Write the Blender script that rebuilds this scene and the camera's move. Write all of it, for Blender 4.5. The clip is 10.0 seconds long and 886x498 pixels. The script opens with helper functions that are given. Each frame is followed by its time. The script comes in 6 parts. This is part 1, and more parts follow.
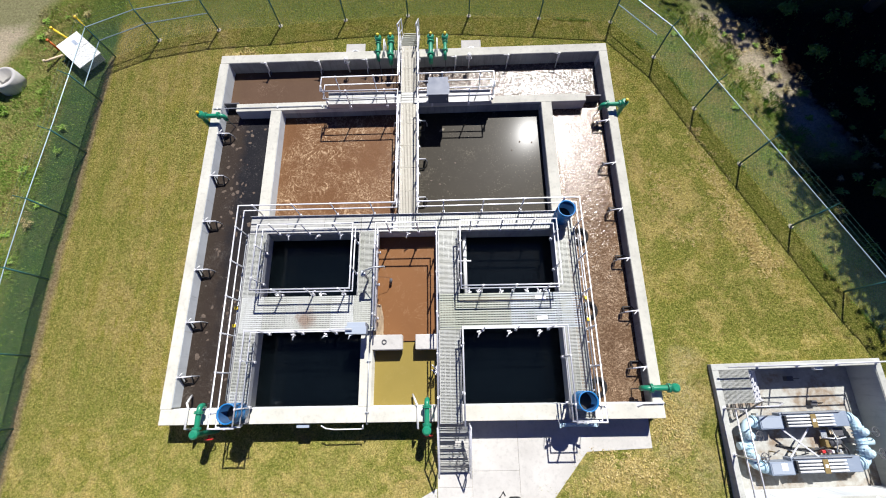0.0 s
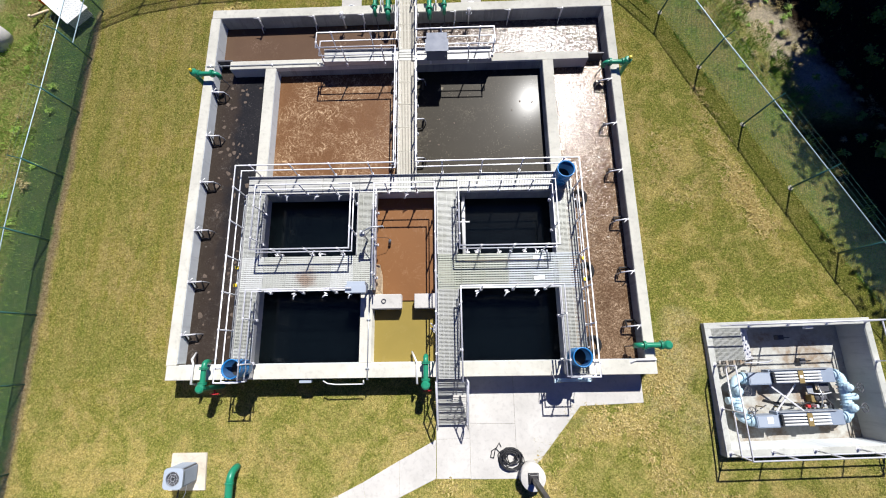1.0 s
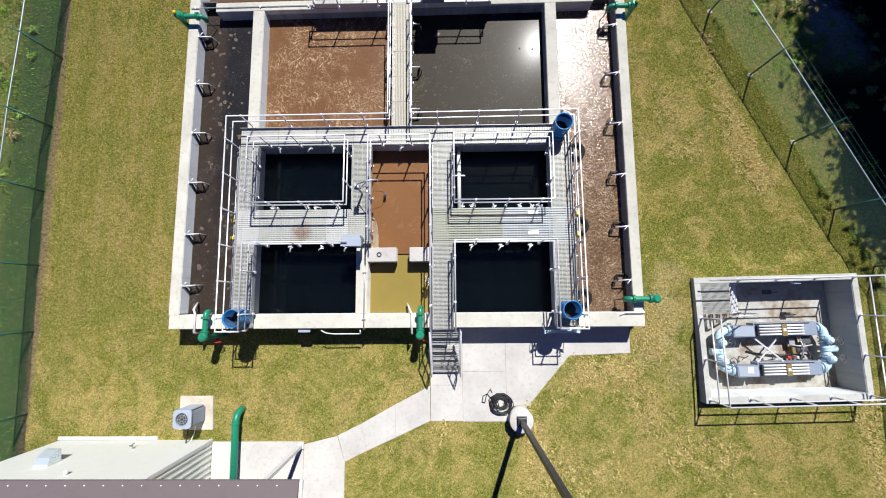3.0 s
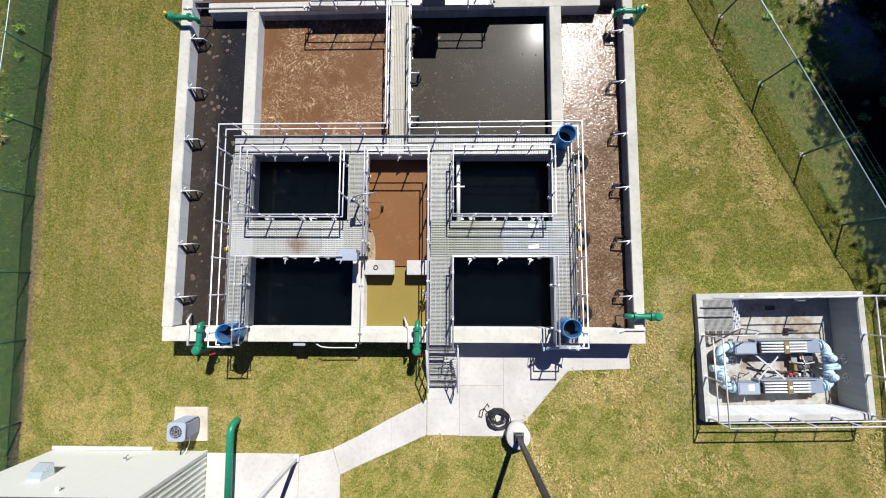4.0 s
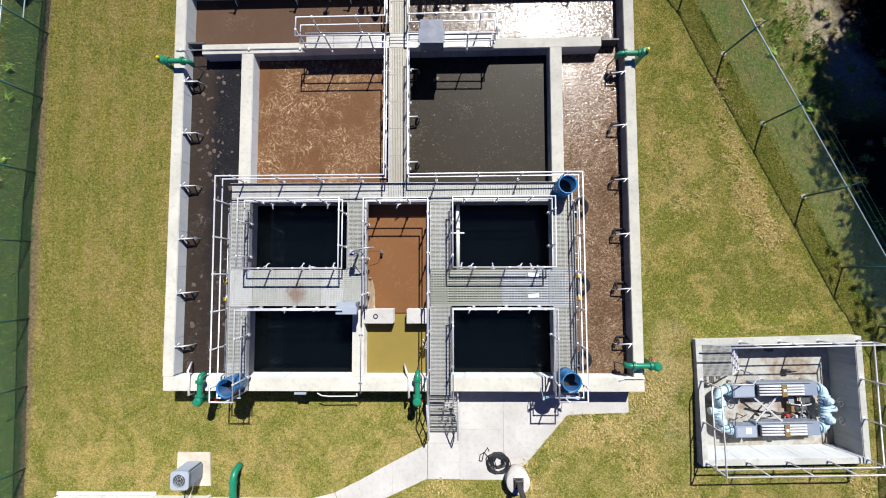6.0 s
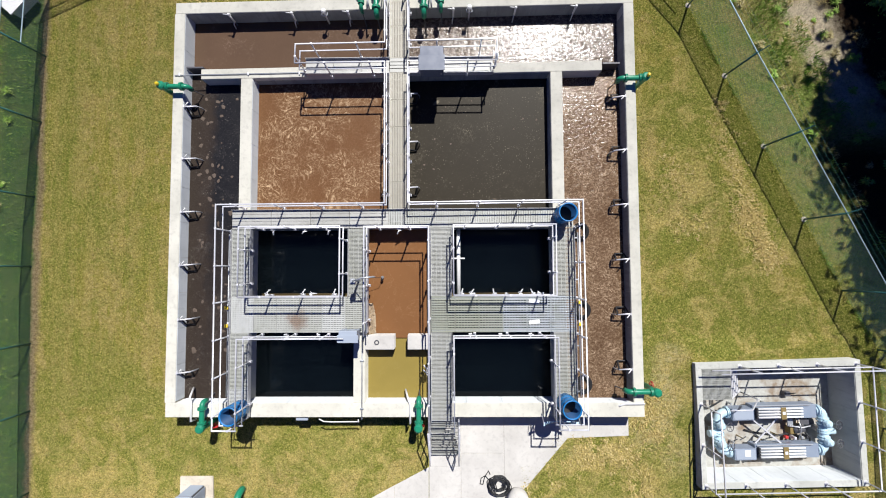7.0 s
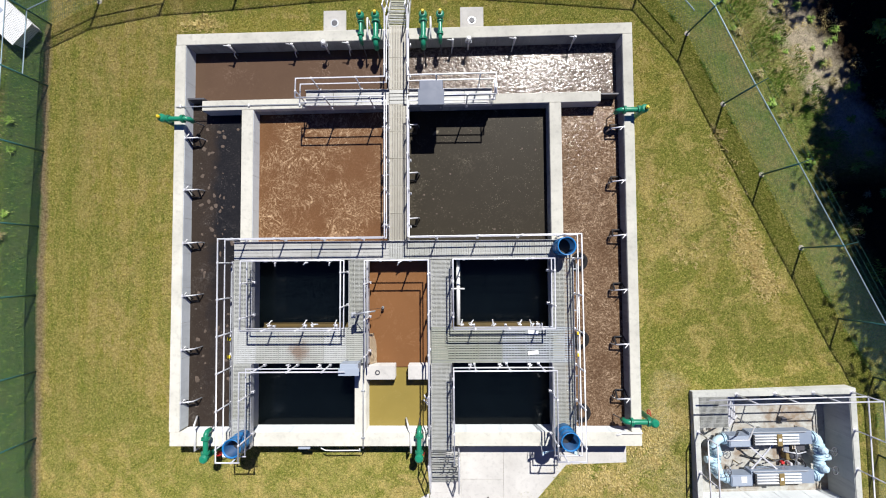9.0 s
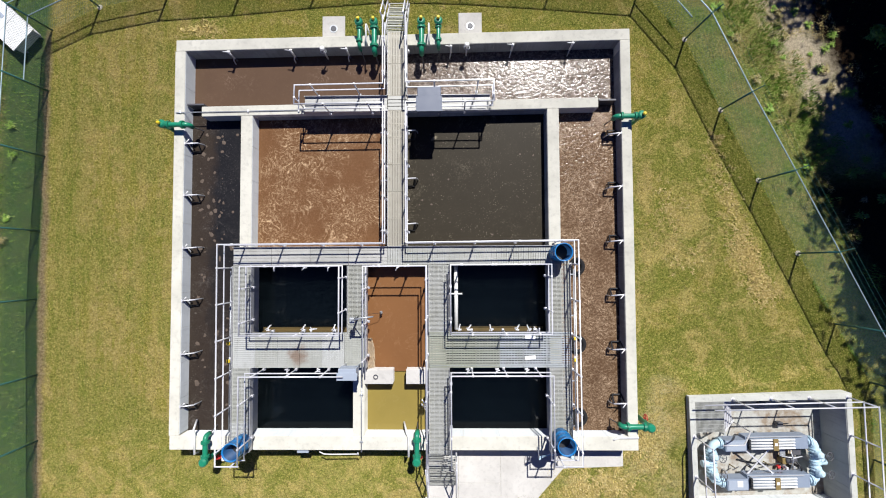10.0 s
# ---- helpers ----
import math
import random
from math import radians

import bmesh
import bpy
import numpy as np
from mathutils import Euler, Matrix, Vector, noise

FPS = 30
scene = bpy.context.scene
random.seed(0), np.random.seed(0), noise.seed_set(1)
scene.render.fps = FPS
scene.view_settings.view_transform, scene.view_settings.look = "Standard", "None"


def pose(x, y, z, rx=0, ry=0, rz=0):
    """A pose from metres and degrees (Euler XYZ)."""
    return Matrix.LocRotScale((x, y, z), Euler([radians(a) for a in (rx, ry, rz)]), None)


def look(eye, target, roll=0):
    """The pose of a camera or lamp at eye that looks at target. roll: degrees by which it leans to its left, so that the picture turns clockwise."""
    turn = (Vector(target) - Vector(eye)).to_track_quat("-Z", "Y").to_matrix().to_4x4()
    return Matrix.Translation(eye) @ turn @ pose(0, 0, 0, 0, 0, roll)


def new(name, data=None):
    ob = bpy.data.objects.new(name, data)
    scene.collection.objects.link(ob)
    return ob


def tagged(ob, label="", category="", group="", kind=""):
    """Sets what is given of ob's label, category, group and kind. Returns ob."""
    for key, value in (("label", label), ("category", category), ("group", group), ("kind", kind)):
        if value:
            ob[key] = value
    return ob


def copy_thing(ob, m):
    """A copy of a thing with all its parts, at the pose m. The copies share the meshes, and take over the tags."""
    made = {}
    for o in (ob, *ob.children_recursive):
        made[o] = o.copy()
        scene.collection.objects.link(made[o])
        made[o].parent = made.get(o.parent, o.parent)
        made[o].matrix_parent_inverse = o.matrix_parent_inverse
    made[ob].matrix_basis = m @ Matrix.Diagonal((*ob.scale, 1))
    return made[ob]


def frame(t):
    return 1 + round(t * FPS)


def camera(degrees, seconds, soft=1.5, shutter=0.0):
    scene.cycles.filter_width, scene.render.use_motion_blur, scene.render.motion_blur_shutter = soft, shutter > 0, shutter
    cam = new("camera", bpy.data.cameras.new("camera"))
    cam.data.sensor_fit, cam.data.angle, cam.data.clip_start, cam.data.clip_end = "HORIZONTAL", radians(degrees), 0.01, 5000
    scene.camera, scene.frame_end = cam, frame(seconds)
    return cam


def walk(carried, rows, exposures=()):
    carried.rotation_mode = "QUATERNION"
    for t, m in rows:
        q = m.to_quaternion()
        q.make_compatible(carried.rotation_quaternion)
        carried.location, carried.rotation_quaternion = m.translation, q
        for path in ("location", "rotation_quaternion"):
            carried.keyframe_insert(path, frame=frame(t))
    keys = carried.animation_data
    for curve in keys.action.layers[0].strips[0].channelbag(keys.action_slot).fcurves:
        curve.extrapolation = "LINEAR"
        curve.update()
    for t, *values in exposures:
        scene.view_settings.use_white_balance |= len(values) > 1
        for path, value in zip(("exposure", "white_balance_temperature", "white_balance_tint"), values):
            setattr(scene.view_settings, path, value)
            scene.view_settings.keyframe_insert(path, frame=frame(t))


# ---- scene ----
cam = camera(92.64, 10.0, soft=1.05)
PATH = [
    (0, 9.315, 1.219, 15.380, 17.481, 0.906, -0.844),
    (0.5, 9.308, 1.097, 15.379, 16.159, 0.891, -0.824),
    (1, 9.347, 0.907, 15.357, 13.357, 0.842, -0.803),
    (1.5, 9.432, 0.744, 15.389, 11.093, 0.872, -0.779),
    (2, 9.476, 0.682, 15.459, 9.235, 0.908, -0.728),
    (2.5, 9.507, 0.725, 15.492, 7.968, 0.908, -0.699),
    (4, 9.642, 1.852, 15.238, 5.243, 0.923, 0.207),
    (4.5, 9.628, 2.448, 15.190, 4.563, 0.825, 0.165),
    (5, 9.608, 2.954, 15.210, 4.151, 0.782, 0.096),
    (5.5, 9.621, 3.409, 15.278, 3.801, 0.801, -0.004),
    (7, 9.577, 4.959, 15.412, 2.820, 0.722, -0.277),
    (7.5, 9.571, 5.352, 15.438, 2.619, 0.738, -0.343),
    (8, 9.581, 5.709, 15.501, 2.481, 0.760, -0.374),
    (8.5, 9.595, 5.977, 15.551, 2.310, 0.773, -0.383),
    (9, 9.618, 6.169, 15.600, 2.204, 0.827, -0.381),
    (9.5, 9.662, 6.326, 15.658, 2.038, 0.886, -0.390),
    (10, 9.724, 6.385, 15.690, 2.069, 0.945, -0.301),
]
walk(cam, [(t, pose(x, y, z, rx, ry, rz)) for t, x, y, z, rx, ry, rz in PATH], [(0, 0.41), (2.5, 0.31), (4, 0.25), (5, 0.23), (9, 0.23), (10, 0.23)])

# ---- sky, sun ----
SUN = Vector((0.185, 0.53, 0.828)).normalized()      # towards the sun
world = bpy.data.worlds.new("world")
scene.world = world
world.use_nodes = True
wn = world.node_tree
sky = wn.nodes.new("ShaderNodeTexSky")
sky.sky_type = 'NISHITA'
sky.sun_disc = False
sky.dust_density, sky.ozone_density = 0.2, 5.0
sky.sun_elevation = math.asin(SUN.z)
sky.sun_rotation = math.atan2(SUN.x, SUN.y)
wn.nodes["Background"].inputs[1].default_value = 0.0145
tone = wn.nodes.new("ShaderNodeMix")                    # a deep, clean blue sky
tone.data_type, tone.blend_type = 'RGBA', 'MULTIPLY'
tone.inputs[0].default_value = 1.0
tone.inputs[7].default_value = (0.42, 0.88, 2.7, 1)
wn.links.new(sky.outputs[0], tone.inputs[6])
wn.links.new(tone.outputs[2], wn.nodes["Background"].inputs[0])
sun_data = bpy.data.lights.new("sun", 'SUN')
sun_data.energy, sun_data.angle, sun_data.color = 5.0, radians(0.55), (1.0, 0.985, 0.965)
sun = new("sun", sun_data)
sun.matrix_world = look(SUN * 60, (0, 0, 0))


# ---- materials ----
class Nodes:
    """A small builder for node materials."""

    def __init__(self, name):
        self.mat = bpy.data.materials.new(name)
        self.mat.use_nodes = True
        self.tree = self.mat.node_tree
        self.bsdf = self.tree.nodes["Principled BSDF"]
        self.coord = None

    def node(self, kind, ins=None, **props):
        n = self.tree.nodes.new(kind)
        if "operation" in props:
            n.operation = props["operation"]
        if "data_type" in props:
            n.data_type, n.blend_type = props["data_type"], props["blend_type"]
        for key, value in (ins or {}).items():
            self.put(n.inputs[key], value)
        return n

    def put(self, socket, value):
        if isinstance(value, bpy.types.NodeSocket):
            self.tree.links.new(value, socket)
        elif isinstance(value, bpy.types.Node):
            self.tree.links.new(value.outputs[0], socket)
        else:
            socket.default_value = value

    def place(self):
        """World position, so that patterns go on across pieces."""
        if self.coord is None:
            self.coord = self.node("ShaderNodeNewGeometry").outputs["Position"]
        return self.coord

    def noise(self, scale, detail=4.0, rough=0.55, distort=0.0, at=None):
        return self.node("ShaderNodeTexNoise", {"Vector": at or self.place(), "Scale": scale, "Detail": detail,
                                                "Roughness": rough, "Distortion": distort}).outputs["Fac"]

    def ramp(self, fac, *stops):
        n = self.node("ShaderNodeValToRGB", {"Fac": fac})
        while len(n.color_ramp.elements) < len(stops):
            n.color_ramp.elements.new(0.5)
        for e, (pos, col) in zip(n.color_ramp.elements, stops):
            e.position = pos
            e.color = (*col, 1) if len(col) == 3 else col
        return n.outputs["Color"]

    def grey(self, fac, *stops):
        return self.ramp(fac, *[(p, (v, v, v)) for p, v in stops])

    def mix(self, fac, a, b, blend='MIX'):
        n = self.node("ShaderNodeMix", data_type='RGBA', blend_type=blend)
        self.put(n.inputs[0], fac)
        self.put(n.inputs[6], a if not isinstance(a, tuple) else (*a, 1))
        self.put(n.inputs[7], b if not isinstance(b, tuple) else (*b, 1))
        return n.outputs[2]

    def math(self, op, a, b=0.0):
        n = self.node("ShaderNodeMath", operation=op)
        self.put(n.inputs[0], a)
        self.put(n.inputs[1], b)
        return n.outputs[0]

    def scaled(self, x, y, z, at=None):
        return self.node("ShaderNodeVectorMath", {0: at or self.place(), 1: (x, y, z)}, operation='MULTIPLY').outputs[0]

    def bump(self, height, strength, distance):
        n = self.node("ShaderNodeBump", {"Height": height, "Strength": strength, "Distance": distance})
        self.put(self.bsdf.inputs["Normal"], n)

    def set(self, **ins):
        names = {"color": "Base Color", "rough": "Roughness", "metal": "Metallic", "spec": "Specular IOR Level", "ior": "IOR",
                 "coat": "Coat Weight", "matt": "Diffuse Roughness"}
        for key, value in ins.items():
            self.put(self.bsdf.inputs[names[key]], (*value, 1) if isinstance(value, tuple) else value)
        return self.mat


def concrete(name, light, dark, stain=0.5):
    m = Nodes(name)
    big, mid, fine = m.noise(0.9, 5), m.noise(5, 6, 0.65), m.noise(60, 3)
    base = m.mix(m.grey(big, (0.35, 0), (0.7, 1)), light, dark)
    streak = m.noise(2.2, 4, 0.6, at=m.scaled(3, 3, 0.35))
    base = m.mix(m.math('MULTIPLY', m.grey(streak, (0.52, 0), (0.75, 1)), stain), base, tuple(c * 0.55 for c in dark))
    base = m.mix(m.math('MULTIPLY', m.grey(mid, (0.55, 0), (0.8, 1)), 0.35), base, tuple(c * 0.7 for c in dark))
    base = m.mix(m.grey(fine, (0.3, 0.0), (0.8, 0.12)), base, (0.9, 0.88, 0.84))
    m.bump(m.math('ADD', fine, mid), 0.25, 0.006)
    return m.set(color=base, rough=m.grey(mid, (0.3, 0.75), (0.7, 0.92)), matt=0.6)


def painted(name, colour, worn, rough=0.4, amount=0.25, metal=0.0):
    m = Nodes(name)
    mid, fine = m.noise(4, 5, 0.65), m.noise(45, 3)
    base = m.mix(m.math('MULTIPLY', m.grey(mid, (0.5, 0), (0.75, 1)), amount), colour, worn)
    base = m.mix(m.grey(fine, (0.55, 0), (0.85, 0.3)), base, worn)
    m.bump(fine, 0.08, 0.003)
    return m.set(color=base, rough=m.grey(mid, (0.3, rough - 0.08), (0.7, rough + 0.12)), metal=metal)


WALL = concrete("cast_concrete", (0.68, 0.662, 0.575), (0.545, 0.53, 0.455), 0.35)
# darker copy of the wall concrete, stands for shade on sun-averted faces
SHADE_SIDE = concrete("shade_side_concrete", (0.33, 0.35, 0.335), (0.19, 0.20, 0.19), 0.6)
SLAB = concrete("slab_concrete", (0.61, 0.59, 0.55), (0.50, 0.48, 0.445), 0.35)
# paler copy of the wall concrete: sunlight on sun-facing faces is in the tone
SUNLIT_PANEL = concrete("sunlit_panel_concrete", (0.68, 0.71, 0.71), (0.57, 0.60, 0.60), 0.3)
FOOTING = concrete("footing_concrete", (0.66, 0.60, 0.50), (0.48, 0.42, 0.33), 0.5)
PIT = concrete("pit_concrete", (0.60, 0.605, 0.55), (0.46, 0.465, 0.42), 0.5)


def pit_floor_material():
    m = Nodes("pit_floor_concrete")
    big, mid, fine = m.noise(1.1, 5, 0.6), m.noise(6, 6, 0.7), m.noise(50, 3)
    col = m.mix(m.grey(mid, (0.35, 0), (0.7, 1)), (0.50, 0.50, 0.46), (0.37, 0.36, 0.32))
    col = m.mix(m.math('MULTIPLY', m.grey(big, (0.46, 0), (0.60, 0.8)), m.grey(mid, (0.3, 0.4), (0.6, 1))), col, (0.22, 0.14, 0.075))
    m.bump(m.math('ADD', fine, mid), 0.3, 0.006)
    return m.set(color=col, rough=0.9)


PITFLOOR = pit_floor_material()
ALU = painted("mill_aluminium", (0.78, 0.78, 0.80), (0.55, 0.55, 0.57), 0.38, 0.3, 0.35)
SHEET = painted("pale_sheet_metal", (0.66, 0.75, 0.80), (0.52, 0.60, 0.65), 0.3, 0.3, 0.5)
STEEL = painted("galvanised_steel", (0.50, 0.52, 0.54), (0.34, 0.35, 0.37), 0.45, 0.4, 0.6)


def grating_metal(name, light, dull, tint, rust=None):
    """Weathered grating; each panel a little different, with a rust stain at a place of the plan where given."""
    m = Nodes(name)
    r = m.node("ShaderNodeObjectInfo").outputs["Random"]
    mid, fine = m.noise(3.0, 5, 0.7), m.noise(40, 3)
    col = m.mix(m.grey(r, (0.25, 0.0), (0.8, 0.75)), light, tint)
    col = m.mix(m.math('MULTIPLY', m.grey(mid, (0.45, 0), (0.7, 1)), 0.55), col, dull)
    if rust:
        d = m.node("ShaderNodeVectorMath", {0: m.scaled(1.0, 0.8, 0.0), 1: (rust[0], rust[1] * 0.8, 0)}, operation='DISTANCE').outputs["Value"]
        d = m.math('ADD', d, m.math('MULTIPLY', m.math('SUBTRACT', mid, 0.5), 0.9))
        col = m.mix(m.grey(d, (0.10, 0.7), (0.40, 0.0)), col, (0.20, 0.10, 0.045))
    m.bump(fine, 0.1, 0.003)
    return m.set(color=col, rough=0.5, metal=0.15)


GRATE = grating_metal("grating_aluminium", (0.45, 0.455, 0.425), (0.30, 0.30, 0.24), (0.41, 0.415, 0.37))
GRATE_PALE = grating_metal("pale_grating", (0.55, 0.56, 0.535), (0.35, 0.355, 0.30), (0.40, 0.405, 0.35), (4.53, 3.25))
GRATE_DULL = grating_metal("dull_grating", (0.42, 0.45, 0.47), (0.28, 0.29, 0.21), (0.31, 0.32, 0.23))
PLANKING = grating_metal("pale_planking", (0.46, 0.455, 0.425), (0.30, 0.295, 0.265), (0.39, 0.39, 0.36))
GRATE_TAN = grating_metal("dusty_grating", (0.39, 0.365, 0.30), (0.28, 0.255, 0.20), (0.34, 0.32, 0.265))
KICK = painted("kick_plate_metal", (0.55, 0.55, 0.56), (0.38, 0.37, 0.37), 0.45, 0.3, 0.3)
GREEN = painted("green_pipe_paint", (0.015, 0.24, 0.13), (0.03, 0.17, 0.11), 0.32, 0.5)
YELLOW = painted("yellow_paint", (0.85, 0.60, 0.03), (0.6, 0.40, 0.05), 0.45)
RED = painted("red_paint", (0.55, 0.03, 0.03), (0.35, 0.04, 0.03), 0.4)
BLUE = painted("blue_plastic", (0.015, 0.18, 0.46), (0.03, 0.24, 0.46), 0.35, 0.4)
PALEBLUE = painted("pale_blue_paint", (0.55, 0.73, 0.82), (0.38, 0.55, 0.64), 0.35, 0.4)
WHITE = painted("white_paint", (0.80, 0.80, 0.78), (0.62, 0.61, 0.57), 0.5, 0.3)
GREY = painted("grey_enclosure", (0.36, 0.41, 0.48), (0.29, 0.33, 0.38), 0.4, 0.3)
CASING = painted("reactor_casing", (0.25, 0.30, 0.38), (0.32, 0.36, 0.42), 0.42, 0.5)
SLATE = painted("slate_enclosure", (0.11, 0.13, 0.18), (0.16, 0.18, 0.22), 0.45, 0.3)
DRUM_SHADE = painted("drum_shade_blue", (0.008, 0.055, 0.15), (0.012, 0.03, 0.06), 0.5, 0.6)
DARKGREY = painted("dark_metal", (0.09, 0.09, 0.10), (0.14, 0.13, 0.12), 0.5, 0.4)
BRONZE = painted("bronze_pole_paint", (0.035, 0.032, 0.035), (0.06, 0.055, 0.05), 0.4, 0.4)
WET_RUBBER = painted("wet_rubber", (0.010, 0.010, 0.011), (0.018, 0.018, 0.018), 0.9, 0.3)
BLACK = painted("black_rubber", (0.02, 0.02, 0.022), (0.05, 0.05, 0.05), 0.55, 0.4)
FENCE = painted("fence_vinyl", (0.035, 0.13, 0.115), (0.05, 0.17, 0.15), 0.4, 0.3)
MESH = painted("fence_mesh_vinyl", (0.075, 0.145, 0.122), (0.105, 0.18, 0.155), 0.45, 0.3)
FRAIL = painted("fence_rail_metal", (0.36, 0.48, 0.53), (0.26, 0.34, 0.38), 0.4, 0.4, 0.4)
SIDING = painted("cream_siding", (0.80, 0.82, 0.75), (0.71, 0.73, 0.66), 0.5, 0.35)
ROOF = painted("brown_metal_roof", (0.17, 0.14, 0.14), (0.12, 0.10, 0.10), 0.4, 0.5)
STRAP = painted("brown_strap", (0.24, 0.17, 0.06), (0.15, 0.11, 0.05), 0.6)
TARP = painted("tan_canvas", (0.70, 0.56, 0.38), (0.50, 0.38, 0.25), 0.8, 0.6)
ALGAE = painted("algae_crust", (0.115, 0.075, 0.02), (0.06, 0.05, 0.016), 0.6, 0.8)
BARK = painted("bark", (0.11, 0.08, 0.055), (0.06, 0.045, 0.03), 0.9, 0.6)
ORANGE = painted("orange_plastic", (0.75, 0.16, 0.03), (0.5, 0.12, 0.03), 0.45)


def water(name, deep, scum, scale, cover, ripple, rough=0.12, streak=1.0, speck=0.0, patch=(0.36, 0.60), coat=0.0, chop=(2.6, 4.0), grain=0.0, silt=None, froth=0.0, flow=0.0, churn=0.0):
    """Opaque treatment water: thin swirling veins of foam on a murky body, with ripples. cover: how wide the veins are."""
    m = Nodes(name)
    warp = m.node("ShaderNodeTexNoise", {"Vector": m.place(), "Scale": scale * 0.5, "Detail": 2.0}).outputs["Color"]
    shifted = m.node("ShaderNodeVectorMath", {0: m.place(), 1: m.node("ShaderNodeVectorMath", {0: warp, "Scale": streak}, operation='SCALE').outputs[0]},
                     operation='ADD').outputs[0]

    def veins(s, width):
        n = m.noise(s, 9, 0.66, 0.9, at=shifted)
        return m.grey(m.math('ABSOLUTE', m.math('SUBTRACT', n, 0.5)), (0.0, 1), (width, 0))

    def web(s, width):
        """Thin broken lines of froth between cells."""
        v = m.node("ShaderNodeTexVoronoi", {"Vector": shifted, "Scale": s})
        v.feature = 'DISTANCE_TO_EDGE'
        return m.grey(m.math('ADD', v.outputs["Distance"], m.math('MULTIPLY', m.math('SUBTRACT', m.noise(s * 5, 4, 0.7), 0.5), 0.16)), (0.0, 1), (width, 0))

    where = m.grey(m.noise(scale * 0.45, 3), (patch[0], 0.06), (patch[1], 1))
    fine = m.noise(scale * 9, 4, 0.7)
    lines = m.math('MAXIMUM', veins(scale, cover), m.math('MULTIPLY', veins(scale * 2.3, cover), 0.7))
    if froth:
        lines = m.math('MAXIMUM', lines, m.math('MULTIPLY', web(froth, 0.05), 0.45))
    if flow:
        # froth drawn out along the turning currents
        s = m.node("ShaderNodeTexNoise", {"Vector": shifted, "Scale": scale * 0.42, "Detail": 2.4, "Roughness": 0.5, "Distortion": 1.6}).outputs["Fac"]
        s = m.math('FRACT', m.math('MULTIPLY', m.math('ADD', s, m.math('MULTIPLY', m.noise(scale * 4, 4, 0.7), 0.022)), flow))
        s = m.grey(m.math('ABSOLUTE', m.math('SUBTRACT', s, 0.5)), (0.0, 1), (0.19, 0))
        lines = m.math('MAXIMUM', m.math('MULTIPLY', lines, 0.55), m.math('MULTIPLY', s, m.grey(m.noise(scale * 1.3, 4, 0.7), (0.42, 0.1), (0.58, 1))))
    foam = m.math('MULTIPLY', m.math('MULTIPLY', lines, where), m.grey(fine, (0.40, 0.08), (0.60, 1)))
    body = m.mix(m.noise(0.7, 5), deep, tuple(c * 0.72 for c in deep))
    if silt:
        x, y, _ = m.node("ShaderNodeSeparateXYZ", {0: m.place()}).outputs
        reach = m.node("ShaderNodeMapRange", {"Value": m.math('ADD', y, m.math('MULTIPLY', m.noise(0.5, 3), 4.0)), "From Min": 9.0, "From Max": 4.0}).outputs[0]
        rim = m.node("ShaderNodeMapRange", {"Value": m.math('ADD', x, m.noise(1.6, 5, 0.65)), "From Min": 1.85, "From Max": 1.45}).outputs[0]
        reach = m.math('MAXIMUM', reach, rim)
        body = m.mix(reach, body, silt)
    col = m.mix(foam, body, scum)
    if grain:
        grit = m.noise(26, 4, 0.75, 0.6, at=shifted)
        lumps = m.math('MULTIPLY', m.grey(m.noise(scale * 1.6, 4, 0.6), (0.35, 0.35), (0.6, 1)), m.math('ADD', m.math('MULTIPLY', where, 0.75), 0.25))
        col = m.mix(m.math('MULTIPLY', m.grey(grit, (0.52, 0), (0.64, grain)), lumps), col, scum)
        col = m.mix(m.grey(grit, (0.36, grain), (0.47, 0)), col, tuple(c * 0.4 for c in deep))
    waves = m.noise(scale * chop[0], chop[1], 0.55, 0.5, at=m.scaled(0.85, 1.15, 1))
    if churn:
        # wave height sets the tone: crests take the scum colour, troughs are darkened
        col = m.mix(m.grey(waves, (0.50, 0), (0.66, churn)), col, scum)
        col = m.mix(m.grey(waves, (0.34, churn), (0.47, 0)), col, tuple(c * 0.35 for c in deep))
    if speck:
        v = m.node("ShaderNodeTexVoronoi", {"Vector": shifted, "Scale": 15.0}).outputs["Distance"]
        v = m.math('ADD', v, m.math('MULTIPLY', m.math('SUBTRACT', fine, 0.5), 0.5))
        spots = m.math('MULTIPLY', m.grey(v, (0.12, 1), (0.22, 0)), m.grey(m.noise(3.0, 5, 0.7), (0.46, 0), (0.62, 0.8)))
        v2 = m.node("ShaderNodeTexVoronoi", {"Vector": shifted, "Scale": 1.3}).outputs["Distance"]
        rafts = m.math('MULTIPLY', m.grey(m.math('ADD', v2, m.math('MULTIPLY', fine, 0.1)), (0.13, 1), (0.18, 0)), m.grey(m.noise(0.6, 3), (0.50, 0), (0.56, 1)))
        col = m.mix(m.math('MULTIPLY', m.math('MAXIMUM', spots, rafts), speck), col, scum)
    swell = m.noise(scale * 0.7, 2, 0.5, 0.8)
    m.bump(m.math('ADD', m.math('ADD', waves, m.math('MULTIPLY', swell, 0.8 if churn else 0.0)), m.math('MULTIPLY', foam, 0.08)), 1.0, 0.05 * ripple)
    m.bsdf.inputs["Coat Weight"].default_value = coat
    m.bsdf.inputs["Coat Roughness"].default_value = 0.14
    if coat:
        m.bsdf.inputs["Specular IOR Level"].default_value = 0.15
    m.bsdf.inputs["Coat IOR"].default_value = 1.33
    return m.set(color=col, rough=m.mix(foam, (rough,) * 3, (0.5,) * 3), ior=1.33)


